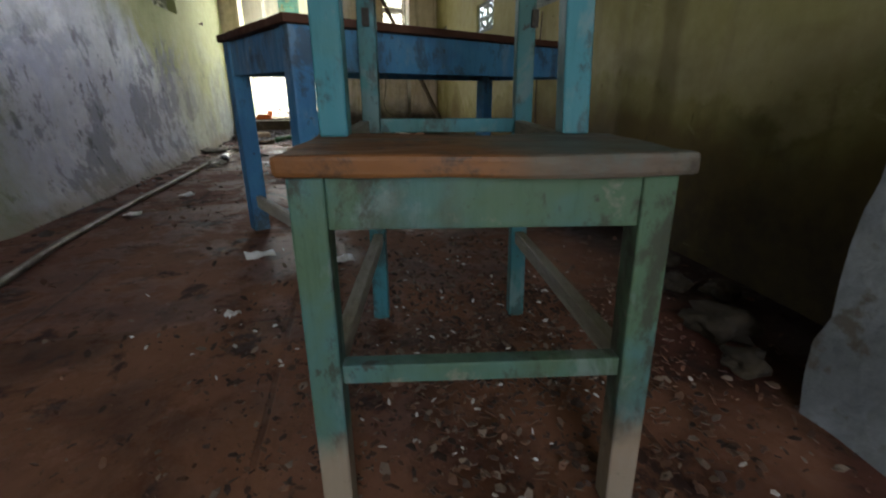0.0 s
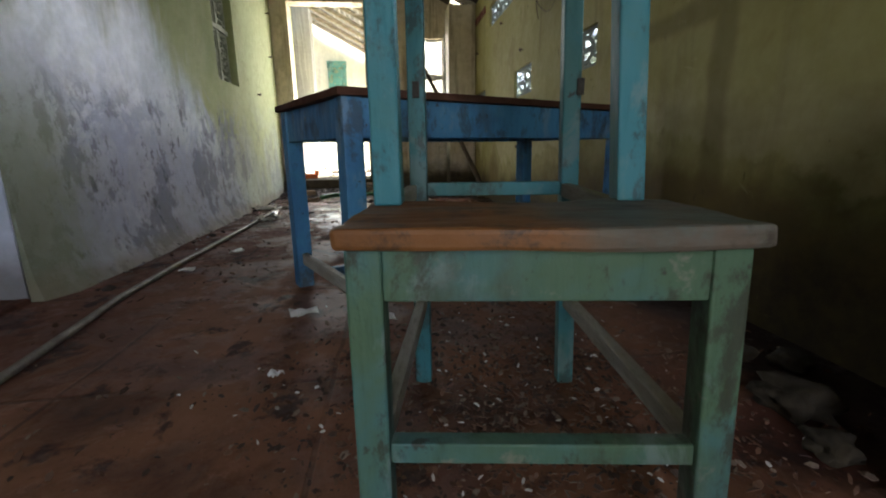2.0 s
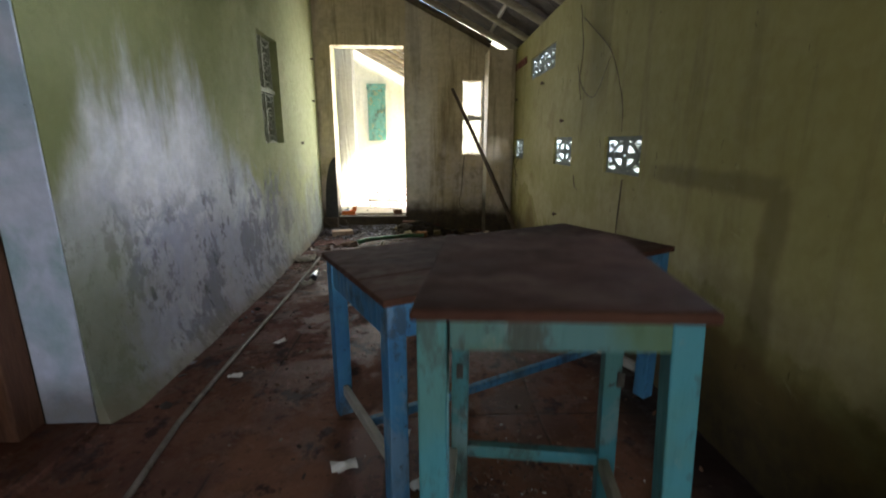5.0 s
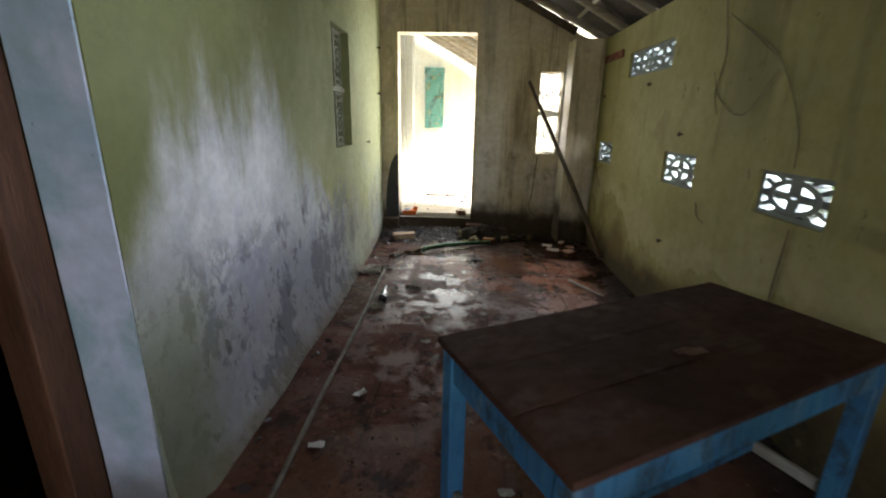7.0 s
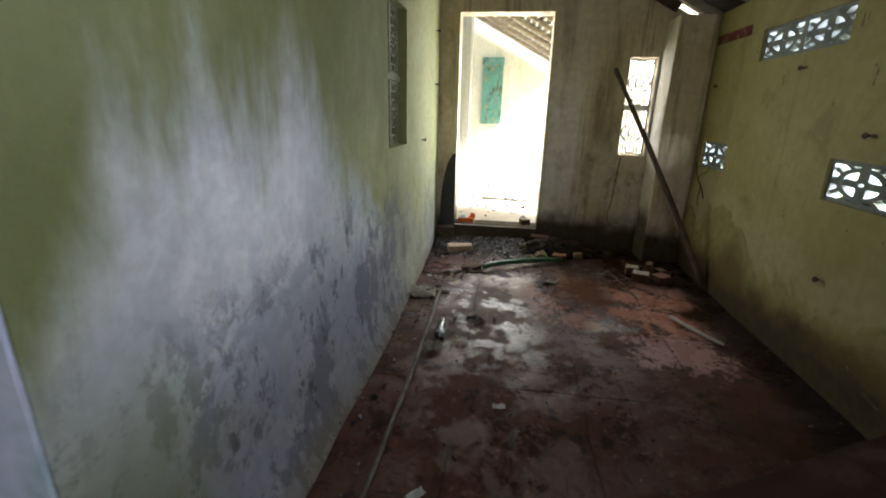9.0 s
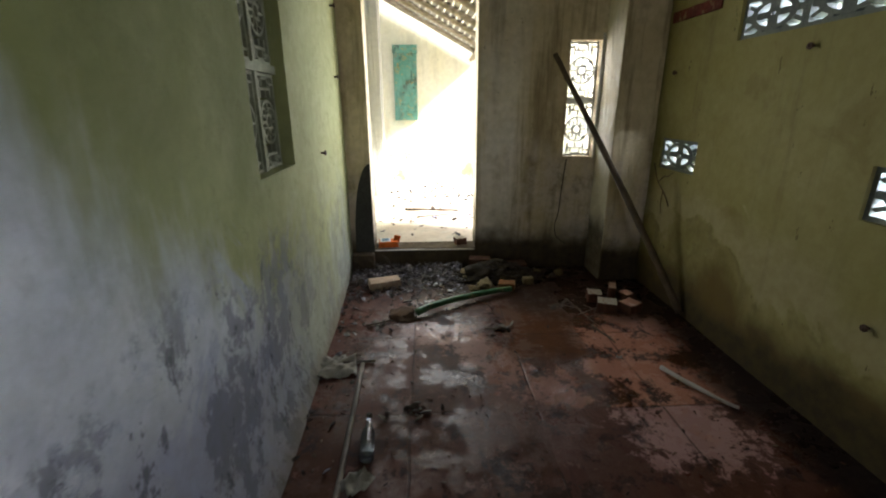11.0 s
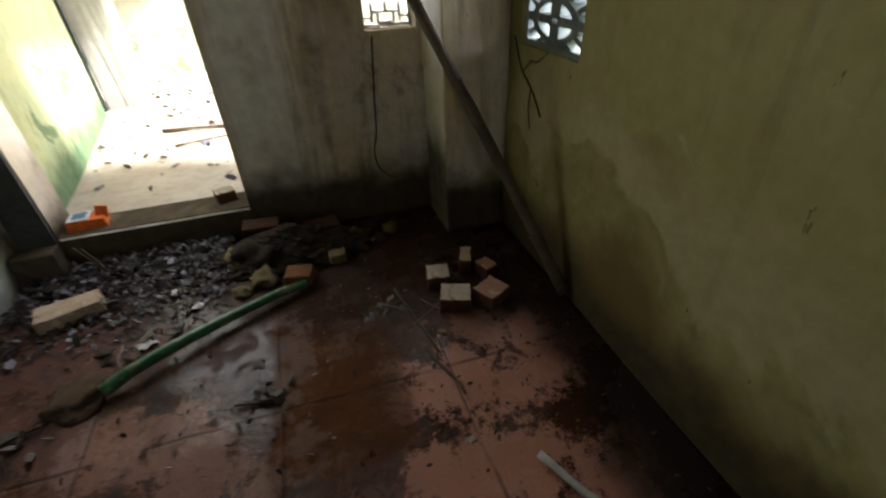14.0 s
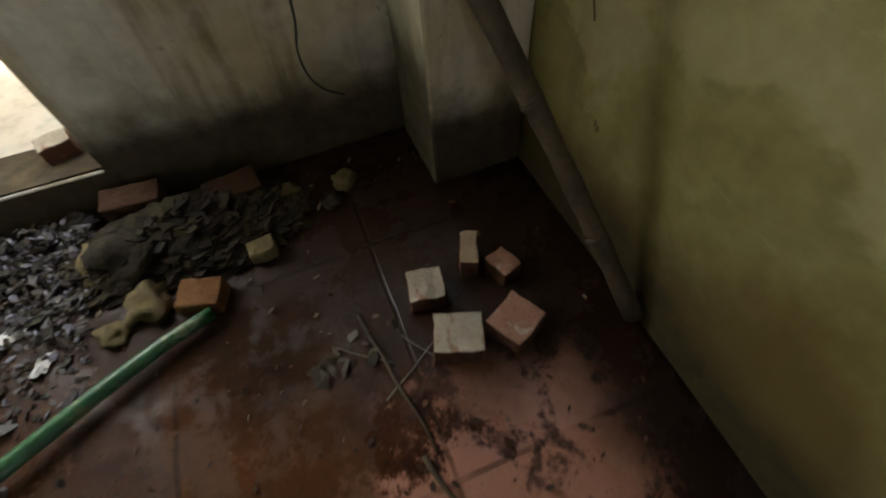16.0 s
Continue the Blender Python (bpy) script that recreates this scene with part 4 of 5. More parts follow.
part("head_board", box((-0.195, -0.07, 0.452), (0.195, -0.01, 0.58), 0.006), SHUTTER_PAINT, shutter)
part("batten", box((-0.17, -0.066, -0.46), (0.17, -0.052, -0.40), 0.003), SHUTTER_PAINT, shutter)
part("batten", box((-0.17, -0.066, 0.28), (0.17, -0.052, 0.34), 0.003), SHUTTER_PAINT, shutter)


def veranda_roof(x):
    return 2.25 - 0.54 * (x + 0.03)


bm = bmesh.new()
for x in span(-2.6, 0.35, 0.075):
    m = Matrix.Translation((x, 8.7, veranda_roof(x) + 0.10)) @ Matrix.Rotation(math.atan(0.54), 4, "Y")
    add_box(bm, (-0.036, -1.86, -0.006), (0.036, 1.7, 0.006), 0, m)
tagged(link_mesh("ceiling_veranda", bm, TILE_PALE), "sunlit thatch laths of the veranda roof", "roof", kind="structure")
for k, y in enumerate((7.1, 7.6, 8.15, 8.7, 9.3, 9.9)):
    pts = wobble([Vector((x, y, veranda_roof(x) + 0.05)) for x in span(-2.5, 0.3, 0.3)], 0.015, 1.5, k + 40)
    tagged(link_mesh("rafter", tube(pts, 0.04, 8, 0.033, 0.2), RAFTER_WOOD, smooth=True), "crooked pale wooden roof pole over the veranda", "rafter", "veranda roof poles")
tagged(link_mesh("eave_beam", tube([(0.22, y, veranda_roof(0.22) - 0.01) for y in span(6.82, 10.4, 0.5)], 0.045, 8, None, 0.2), RAFTER_WOOD, smooth=True),
       "pale wooden beam at the veranda's eave", "beam")


def shrub(name, x, y, h, seed, label):
    """A small tree: a trunk, limbs, and a crown of many loose leaves."""
    rng = random.Random(seed)
    ob = thing(name, pose(x, y, -0.14), label, "tree", "trees outside the vents")
    part("trunk", tube(wobble(line((0, 0, 0), (0.1, 0.1, h * 0.6), 6), 0.1, 1, seed), 0.09, 8, 0.04), BARK, ob, smooth=True)
    centres = []
    for k in range(7):
        a = k * 2.4 + seed
        tip = Vector((math.cos(a) * h * 0.3, math.sin(a) * h * 0.3, h * rng.uniform(0.5, 1.0)))
        part("limb", tube(line((0.05, 0.05, h * 0.4), tip, 4), 0.035, 6, 0.01), BARK, ob, smooth=True)
        centres.append(tip)
    bm = bmesh.new()
    for c in centres + [Vector((0, 0, h * 0.75)), Vector((0, 0.2, h * 0.4))]:
        for _ in range(170):
            p = c + Vector((rng.gauss(0, 0.34), rng.gauss(0, 0.34), rng.gauss(0, 0.26)))
            m = Matrix.Translation(p) @ Euler((rng.uniform(0, 6), rng.uniform(0, 6), rng.uniform(0, 6))).to_matrix().to_4x4()
            s = rng.uniform(0.05, 0.1)
            vs = [bm.verts.new(m @ Vector(q)) for q in ((-s, 0, 0), (0, -s * 0.45, 0.01), (s, 0, 0), (0, s * 0.45, 0.01))]
            bm.faces.new(vs)
    part("crown", bm, LEAF, ob)


for k, (x, y, h) in enumerate(((4.2, 1.0, 2.6), (4.6, 3.4, 3.0), (4.1, 5.6, 2.5), (4.8, 7.6, 3.2), (3.9, -1.2, 2.8))):
    shrub("tree", x, y, h, k + 1, "leafy green tree in the courtyard outside the vents")


# ---- furniture ----
stool = thing("step_stool", pose(0.110, 1.065, 0, 0, 0, -8.5), "tall green and teal wooden step stool with dirty brown boards", "step stool")
W, LEG, TOP = 0.400, 0.036, 0.944
for x, lean in ((0.0, 0.0), (W - LEG, -0.036)):
    shear = Matrix(((1, 0, lean, 0), (0, 1, 0, 0), (0, 0, 1, 0), (0, 0, 0, 1)))
    part("front_leg", box((x, 0.0, 0.0), (x + LEG, LEG, 0.446), 0.003, shear), GREEN_PAINT, stool, "green leg with worn pale foot")
for x, y, lean in ((0.002, 0.158, -0.005), (0.320, 0.180, -0.055)):
    shear = Matrix(((1, 0, lean, -0.468 * lean), (0, 1, 0, 0), (0, 0, 1, 0), (0, 0, 0, 1)))
    part("middle_post", box((x, y, 0.468), (x + LEG, y + LEG, TOP - 0.016), 0.003, shear), TEAL_PAINT, stool, "teal upright post")
for x, lean in ((0.010, 0.0), (0.340, -0.022)):
    shear = Matrix(((1, 0, lean, 0), (0, 1, 0, 0), (0, 0, 1, 0), (0, 0, 0, 1)))
    part("rear_leg", box((x, 0.535, 0.0), (x + LEG, 0.535 + LEG, TOP - 0.016), 0.003, shear), TEAL_PAINT, stool)
part("front_apron", box((LEG, 0.004, 0.392), (W - LEG - 0.0135, 0.026, 0.446), 0.002), GREEN_PAINT, stool, "green apron with scratched pale paint")
part("step_board", rough_box((-0.008, -0.014, 0.446), (W - 0.006, 0.202, 0.468), 0.005, 0.004, 3, 4), STEP_BOARD, stool, "step board, rusty brown and greasy grey")
part("front_stretcher", box((LEG, 0.008, 0.206), (W - LEG - 0.006, 0.03, 0.230), 0.002), GREEN_PAINT, stool)
for x, x2 in ((0.008, 0.02), (W - LEG + 0.006, 0.345)):
    turn = Matrix.Translation((x, LEG, 0)) @ Matrix.Rotation(math.atan2(x - x2, 0.479), 4, "Z")
    part("side_stretcher", box((0, 0, 0.19), (0.02, 0.503, 0.218), 0.002, turn), GREY_WOOD, stool, "bare grey wooden stretcher")
for x, x2 in ((0.004, 0.004), (0.308, 0.330)):
    part("side_rail", box((x2, 0.203, 0.436), (x2 + 0.02, 0.535, 0.464), 0.002), GREY_WOOD, stool)
    part("side_apron", box((x, 0.195, TOP - 0.056), (x + 0.02, 0.535, TOP - 0.016), 0.002), GREEN_PAINT, stool)
part("rear_rail", box((0.010 + LEG, 0.54, 0.440), (0.329, 0.562, 0.468), 0.002), TEAL_PAINT, stool)
part("top_front_apron", box((LEG + 0.003, 0.0, TOP - 0.056), (0.300, 0.022, TOP - 0.016), 0.002, Matrix.Translation((0, 0.160, 0)) @ Matrix.Rotation(0.075, 4, "Z")), GREEN_PAINT, stool)
part("top_rear_apron", box((0.010 + LEG, 0.542, TOP - 0.056), (0.320, 0.564, TOP - 0.016), 0.002), GREEN_PAINT, stool)
bm = rough_box((-0.006, 0.0, TOP - 0.016), (0.346, 0.428, TOP), 0.005, 0.0015, 5, 4)
bmesh.ops.transform(bm, matrix=Matrix.Translation((0, 0.146, 0)) @ Matrix(((1, 0, 0, 0), (0.075, 1, 0, 0), (0, 0, 1, 0), (0, 0, 0, 1))), verts=bm.verts)
part("top_board", bm, BROWN_BOARD, stool, "dirty brown top board with stains")
for x in (0.021, 0.351):
    part("peg", box((x, 0.528, 0.64), (x + 0.014, 0.534, 0.672), 0.001), CORD, stool, "dark mortise mark")

desk = thing("desk", pose(-0.25, 2.455, 0, 0, 0, 27.5), "old blue painted wooden desk with a dirty brown top", "desk")
L, D, H = 1.29, 0.62, 0.705
for x in (0.0, L - 0.062):
    for y in (-D, -0.062):
        part("leg", box((x, y, 0.0), (x + 0.06, y + 0.06, H - 0.022), 0.004), BLUE_PAINT, desk)
part("front_apron", box((0.06, -D + 0.006, 0.572), (L - 0.062, -D + 0.03, H - 0.024), 0.003), BLUE_PAINT, desk)
part("rear_apron", box((0.06, -0.03, 0.572), (L - 0.062, -0.006, H - 0.024), 0.003), BLUE_PAINT, desk)
part("end_apron", box((0.006, -D + 0.06, 0.572), (0.03, -0.062, H - 0.024), 0.003), BLUE_PAINT, desk)
part("end_apron", box((L - 0.03, -D + 0.06, 0.572), (L - 0.006, -0.062, H - 0.024), 0.003), BLUE_PAINT, desk)
for x in (0.02, L - 0.042):
    part("end_stretcher", box((x, -D + 0.06, 0.095), (x + 0.022, -0.062, 0.14), 0.003), GREY_WOOD, desk, "bare grey end stretcher")
part("long_stretcher", box((0.044, -0.33, 0.10), (L - 0.045, -0.305, 0.135), 0.003), BLUE_PAINT, desk)
for k, (y0, y1) in enumerate(((-D - 0.012, -0.415), (-0.413, -0.212), (-0.21, 0.012))):
    part("top_board", rough_box((-0.015, y0, H - 0.022), (L + 0.012, y1, H + 0.0015 * (k % 2)), 0.003, 0.0012, k + 11, 3), BROWN_BOARD, desk)
scrap = thing("paper_scrap", pose(0.50, 2.417, H + 0.001, 0, 0, 20), "small torn pinkish paper scrap on the desk", "paper")


def bent_sheet(w, h, seed, lift=0.012, n=5):
    """A crumpled little sheet with thickness."""
    bm = bmesh.new()
    g = [[bm.verts.new((w * (i / n - 0.5), h * (j / n - 0.5), lift * (0.5 + noise.noise(Vector((i * 0.5, j * 0.5, seed * 3.1)))))) for j in range(n + 1)] for i in range(n + 1)]
    for i in range(n):
        for j in range(n):
            if (i, j) not in ((0, 0), (n - 1, n - 1)):
                bm.faces.new((g[i][j], g[i + 1][j], g[i + 1][j + 1], g[i][j + 1]))
    ret = bmesh.ops.extrude_face_region(bm, geom=bm.faces[:])
    for v in ret["geom"]:
        if isinstance(v, bmesh.types.BMVert):
            v.co.z += 0.0015
    for v in [v for v in bm.verts if not v.link_faces]:
        bm.verts.remove(v)
    return bm


part("sheet", bent_sheet(0.10, 0.035, 1), PINK_SCRAP, scrap)

# ---- things lying about ----
rod_pts = [Vector((-0.74, 1.35, 0.012)), Vector((-0.795, 1.68, 0.012)), Vector((-0.83, 2.02, 0.012)), Vector((-0.872, 2.37, 0.012)), Vector((-0.886, 3.05, 0.012)), Vector((-0.885, 4.0, 0.013)), Vector((-0.908, 5.03, 0.014))]
rod = thing("rod", pose(0, 0, 0), "long grey rod with a crosspiece lying on the floor", "rod")
part("shaft", tube([a.lerp(b, t / 4) for a, b in zip(rod_pts, rod_pts[1:]) for t in range(4)] + [rod_pts[-1]], 0.012, 8), ROD_GREY, rod, smooth=True)
part("crosspiece", tube(line((-1.02, 5.045, 0.014), (-0.84, 5.06, 0.014), 4), 0.011, 8), ROD_GREY, rod, smooth=True)

pole_a, pole_b = Vector((1.214, 5.535, 0.03)), Vector((0.505, 6.565, 1.79))
pole_ob = thing("bamboo_pole", pose(0, 0, 0), "dark bamboo pole leaning from the floor into the corner", "pole")
part("shaft", tube(wobble([p + Vector((0.02 * math.sin(math.pi * k / 24), 0, 0)) for k, p in enumerate(line(pole_a, pole_b, 24))], 0.012, 1.2, 7), 0.027, 10, 0.020, 0.15), POLE_WOOD, pole_ob, smooth=True)
for t in (0.14, 0.31, 0.47, 0.62, 0.78, 0.9):
    c = pole_a.lerp(pole_b, t) + Vector((0.02 * math.sin(math.pi * t), 0, 0))
    w = (pole_b - pole_a).normalized()
    part("node", tube([c - w * 0.006, c, c + w * 0.006], 0.0285 - 0.006 * t, 10), POLE_WOOD, pole_ob, smooth=True)

green = thing("green_pole", pose(0, 0, 0), "curved green bamboo stick lying in the rubble", "pole")
pts = [Vector((-0.61, 5.625, 0.035)), Vector((-0.53, 5.68, 0.05)), Vector((-0.40, 5.76, 0.052)), Vector((-0.18, 5.88, 0.045)), Vector((0.0, 5.97, 0.038)), Vector((0.13, 6.02, 0.03))]
part("shaft", tube([a.lerp(b, t / 3) for a, b in zip(pts, pts[1:]) for t in range(3)] + [pts[-1]], 0.026, 10, 0.02), BAMBOO, green, smooth=True)

stick_ob = thing("pale_stick", pose(0, 0, 0), "short pale crooked stick on the floor", "stick")
part("shaft", tube(wobble(line((0.765, 4.90, 0.015), (0.955, 4.55, 0.015), 8), 0.02, 7, 3), 0.014, 7, 0.009, 0.4), PALE_WOOD, stick_ob, smooth=True)


def brick(x, y, rz, size, material, seed, label, z=0.0, rx=0.0, ry=0.0):
    w, d, h = size
    ob = link_mesh("brick", rough_box((-w / 2, -d / 2, 0), (w / 2, d / 2, h), 0.006, 0.006, seed, 3), material)
    # Sides get a darker brick than the tops: backlit shade painted by face direction.
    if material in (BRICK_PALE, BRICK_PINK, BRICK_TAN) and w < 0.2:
        second_skin(ob, BRICK_SHADED, lambda n: n.z < 0.6)
    ob.matrix_world = pose(x, y, z, rx, ry, rz)
    return tagged(ob, label, "brick", "loose bricks")


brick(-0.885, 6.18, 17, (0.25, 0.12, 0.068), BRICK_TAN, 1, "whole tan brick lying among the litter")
brick(0.755, 5.665, -20, (0.135, 0.115, 0.075), BRICK_PALE, 2, "pale-topped half brick with shaded sides on the wet floor")
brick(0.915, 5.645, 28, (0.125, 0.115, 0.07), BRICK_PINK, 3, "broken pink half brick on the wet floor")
brick(0.728, 5.84, -12, (0.105, 0.105, 0.07), BRICK_PALE, 4, "pale-topped half brick with shaded sides on the wet floor")
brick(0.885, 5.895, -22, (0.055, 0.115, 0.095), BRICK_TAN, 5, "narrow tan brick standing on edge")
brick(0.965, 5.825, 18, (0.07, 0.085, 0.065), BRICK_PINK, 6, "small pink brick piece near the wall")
brick(0.105, 6.09, -18, (0.13, 0.095, 0.06), BRICK_ORANGE, 7, "worn orange brick piece beside the rubble")
brick(0.30, 6.19, 6, (0.085, 0.06, 0.055), YELLOW_STONE, 8, "small yellow brick piece near the rubble")
brick(0.25, 6.47, 10, (0.18, 0.10, 0.06), MUD_BRICK, 9, "dark red brick half buried in mud", 0.03, 12)
brick(-0.06, 6.53, -6, (0.19, 0.09, 0.06), MUD_BRICK, 10, "dark red brick half buried in mud", 0.06, 8)
brick(-0.225, 6.73, 20, (0.10, 0.085, 0.07), BRICK_PALE, 12, "small pale-topped brick piece with shaded sides on the door sill", SILL - 0.01)

for k, (x, y, r, mat, label) in enumerate((
        (-0.08, 6.34, 0.15, STONE, "large muddy stone in the rubble heap"), (-0.20, 6.36, 0.09, YELLOW_STONE, "yellow mossy stone in the rubble heap"),
        (0.10, 6.30, 0.12, STONE, "muddy stone in the rubble heap"), (-0.06, 6.14, 0.075, YELLOW_STONE, "yellow stone beside the green stick"),
        (0.24, 6.36, 0.10, STONE, "muddy stone in the rubble heap"), (-0.16, 6.08, 0.05, YELLOW_STONE, "flat yellow stone beside the green stick"),
        (0.42, 6.42, 0.05, YELLOW_STONE, "small pale stone under the wall"), (-0.71, 5.66, 0.12, CLOD, "low clod of brown mud on the floor"),
        (0.55, 6.33, 0.04, STONE, "small dark stone under the wall"), (0.62, 6.40, 0.05, YELLOW_STONE, "small pale stone under the wall"),
        (1.04, 1.62, 0.05, STONE, "smooth brown stone by the wall"), (1.14, 1.78, 0.05, STONE, "smooth brown stone by the wall"),
        (1.13, 1.55, 0.05, STONE, "smooth dark stone by the wall"), (0.98, 1.38, 0.08, STONE, "dark muddy stone by the wall"),
        (0.92, 1.25, 0.05, STONE, "dark muddy stone by the wall"))):
    ob = link_mesh("stone", stone(r, k + 1, 0.24 if mat is CLOD else 0.55), mat, smooth=True)
    ob.matrix_world = pose(x, y, r * (0.12 if mat is CLOD else 0.35) - 0.008, 0, 0, k * 47)
    tagged(ob, label, "stone", "stones of the rubble")

slab = thing("masonry_stub", pose(0, 0, 0), "broken blue-grey plastered masonry stub against the wall", "masonry stub")
bm = bmesh.new()
n = 12
face = [[None] * (n + 1) for _ in range(n + 1)]
for i in range(n + 1):
    for j in range(n + 1):
        base = Vector((0.912, 1.128, -0.005)).lerp(Vector((0.86, 0.30, -0.005)), i / n)
        top = Vector((1.05, 1.215, 0.68)).lerp(Vector((1.0, 0.30, 0.80)), i / n)
        p = base.lerp(top, j / n)
        p += Vector((0.4, 1.0, 0.2)) * (0.014 * noise.noise(p * 9) + (0.02 * noise.noise(p * 17) if i == 0 else 0))
        face[i][j] = bm.verts.new(p)
for i in range(n):
    for j in range(n):
        bm.faces.new((face[i][j], face[i + 1][j], face[i + 1][j + 1], face[i][j + 1]))
ret = bmesh.ops.extrude_face_region(bm, geom=bm.faces[:])
for v in ret["geom"]:
    if isinstance(v, bmesh.types.BMVert):
        v.co.x = 1.236
part("block", bm, SLAB, slab)

# dark arched panel against the narrow strip left of the doorway
bm = bmesh.new()
outline = [(-1.16, 0.0), (-1.004, 0.0), (-1.004, 0.78)] + [(-1.004 - 0.156 * math.sin(a), 0.08 + 0.70 * math.cos(a)) for a in span(0.12, math.pi / 2, 0.16)]
front = [bm.verts.new((x, 6.578, z)) for x, z in outline]
back = [bm.verts.new((x, 6.594, z)) for x, z in outline]
bm.faces.new(front)
bm.faces.new(back[::-1])
for k in range(len(front)):
    q = (k + 1) % len(front)
    bm.faces.new((front[k], front[q], back[q], back[k]))
dark = thing("dark_arch", pose(0, 0, 0.0), "dark grey arched panel beside the doorway", "board")
ob = part("panel", bm, DARK_GREY, dark)
ob.location = (0, 0, 0.17)
part("foot_block", rough_box((-1.19, 6.49, 0.0), (-1.0, 6.595, 0.17), 0.01, 0.008, 21, 3), DOOR_PLASTER, dark, "mud-covered block under the dark arch")

carton = thing("orange_carton", pose(-0.885, 6.70, SILL - 0.004, 0, 0, 6), "crushed orange carton with a white label on the sill", "carton")
part("body", rough_box((-0.085, -0.06, 0.0), (0.085, 0.05, 0.055), 0.006, 0.006, 3, 3), ORANGE, carton)
part("flap", box((0.03, -0.02, 0.055), (0.085, -0.012, 0.12), 0.002, Matrix.Rotation(0.25, 4, "Y")), ORANGE, carton)
part("label", box((-0.075, -0.055, 0.058), (0.02, 0.045, 0.063), 0.001), WHITE_LABEL, carton, "white label")
part("window", box((-0.058, -0.038, 0.0635), (0.005, 0.028, 0.066)), BLUE_LABEL, carton, "slate-blue printed field")

bottle = thing("glass_bottle", pose(-0.795, 4.30, 0.032, -90, 0, 4), "dirty glass bottle lying on the floor", "bottle")
bm = bmesh.new()
profile = [(0.0, 0.0), (0.03, 0.0), (0.032, 0.01), (0.032, 0.13), (0.028, 0.155), (0.014, 0.19), (0.012, 0.25), (0.015, 0.255), (0.015, 0.268), (0.0, 0.268)]
rings = [[bm.verts.new((r * math.cos(a), r * math.sin(a), z)) for a in (math.pi * k / 8 for k in range(16))] for r, z in profile[1:-1]]
for a, b in zip(rings, rings[1:]):
    for k in range(16):
        bm.faces.new((a[k], a[(k + 1) % 16], b[(k + 1) % 16], b[k]))
bm.faces.new(rings[0])
bm.faces.new(rings[-1])
part("body", bm, GLASS, bottle, smooth=True)

rag = thing("rag", pose(-1.05, 5.0, 0.008, 0, 0, 10), "crumpled grey rag lying against the wall", "rag")
part("cloth", bent_sheet(0.22, 0.2, 4, 0.03, 14), CLOTH, rag, smooth=True)
rag2 = thing("rag", pose(-0.82, 4.19, 0.006, 0, 0, 40), "small crumpled grey rag beside the bottle", "rag")
part("cloth", bent_sheet(0.12, 0.09, 6, 0.03, 9), CLOTH, rag2, smooth=True)
for k, (x, y, s, a) in enumerate(((-0.152, 2.10, 0.09, 20), (-0.14, 1.674, 0.035, 60), (-0.41, 3.70, 0.06, 10), (-0.70, 3.13, 0.07, 50), (-0.43, 4.05, 0.05, 30),
                                  (-0.80, 2.75, 0.07, 15), (-0.35, 6.06, 0.08, 70), (-0.52, 5.86, 0.07, 30), (-0.28, 6.28, 0.07, 0), (0.12, 2.0, 0.07, 40), (0.05, 2.25, 0.08, 80),
                                  (0.0, 2.55, 0.06, 15), (-0.45, 6.2, 0.09, 35), (0.58, 5.03, 0.03, 10))):
    ob = thing("paper_scrap", pose(x, y, 0.001, 0, 0, a), "torn dirty white scrap on the floor", "paper", "scraps on the floor")
    part("sheet", bent_sheet(s, s * 0.6, k + 7, 0.016), PAPER, ob)


def scatter(name, count, place, size, material, label, category, seed, lift=1.0):
    """Loose bits too many to count, each a small bent leaf or chip."""
    rng = random.Random(seed)
    bm = bmesh.new()
    for _ in range(count):
        x, y, z = place(rng)
        s = rng.uniform(*size)
        m = pose(x, y, z + s * 0.1, rng.uniform(-35, 35) * lift, rng.uniform(-35, 35) * lift, rng.uniform(0, 360))
        w = rng.uniform(0.3, 0.7)
        top = [bm.verts.new(m @ Vector(q)) for q in ((-s, -s * w * 0.6, 0), (s * 0.2, -s * w, s * 0.12), (s, 0, 0), (s * 0.1, s * w, s * 0.15), (-s * 0.8, s * w * 0.7, 0.0))]
        low = [bm.verts.new(v.co - Vector((0, 0, max(0.0015, s * 0.12)))) for v in top]
        bm.faces.new(top)
        bm.faces.new(low[::-1])
        for k in range(5):
            bm.faces.new((top[k], low[k], low[(k + 1) % 5], top[(k + 1) % 5]))
    return tagged(link_mesh(name, bm, material), label, category, kind="stuff")


scatter("leaf_litter", 3600, lambda r: (lambda x, y: (x, y, 0.004 + 0.07 * max(0, (y - 6.0) / 0.6) * r.random()))(r.uniform(-1.17, -0.22), min(6.57, 6.58 - abs(r.gauss(0, 0.28)))),
        (0.004, 0.019), LITTER, "heap of pale dry leaves and scraps under the door sill", "litter", 5)
scatter("leaf_litter", 70, lambda r: (lambda x, y: (x, y, 0.006 + 0.05 * max(0, (y - 6.1) / 0.5)))(r.uniform(-1.15, -0.25), 6.55 - abs(r.gauss(0, 0.3))), (0.018, 0.045), LITTER,
        "larger dry leaves on the litter heap", "litter", 6, 0.7)
scatter("leaf_litter", 90, lambda r: (-1.17 + abs(r.gauss(0, 0.09)), r.uniform(2.5, 6.2), 0.004), (0.01, 0.03), LITTER, "dry leaf scraps along the foot of the wall", "litter", 8)
scatter("crumbs", 1600, lambda r: (r.uniform(-1.1, 1.2), r.uniform(0.6, 6.5), 0.002), (0.003, 0.014), CRUMBS, "scattered crumbs of mud and plaster on the floor", "debris", 9)
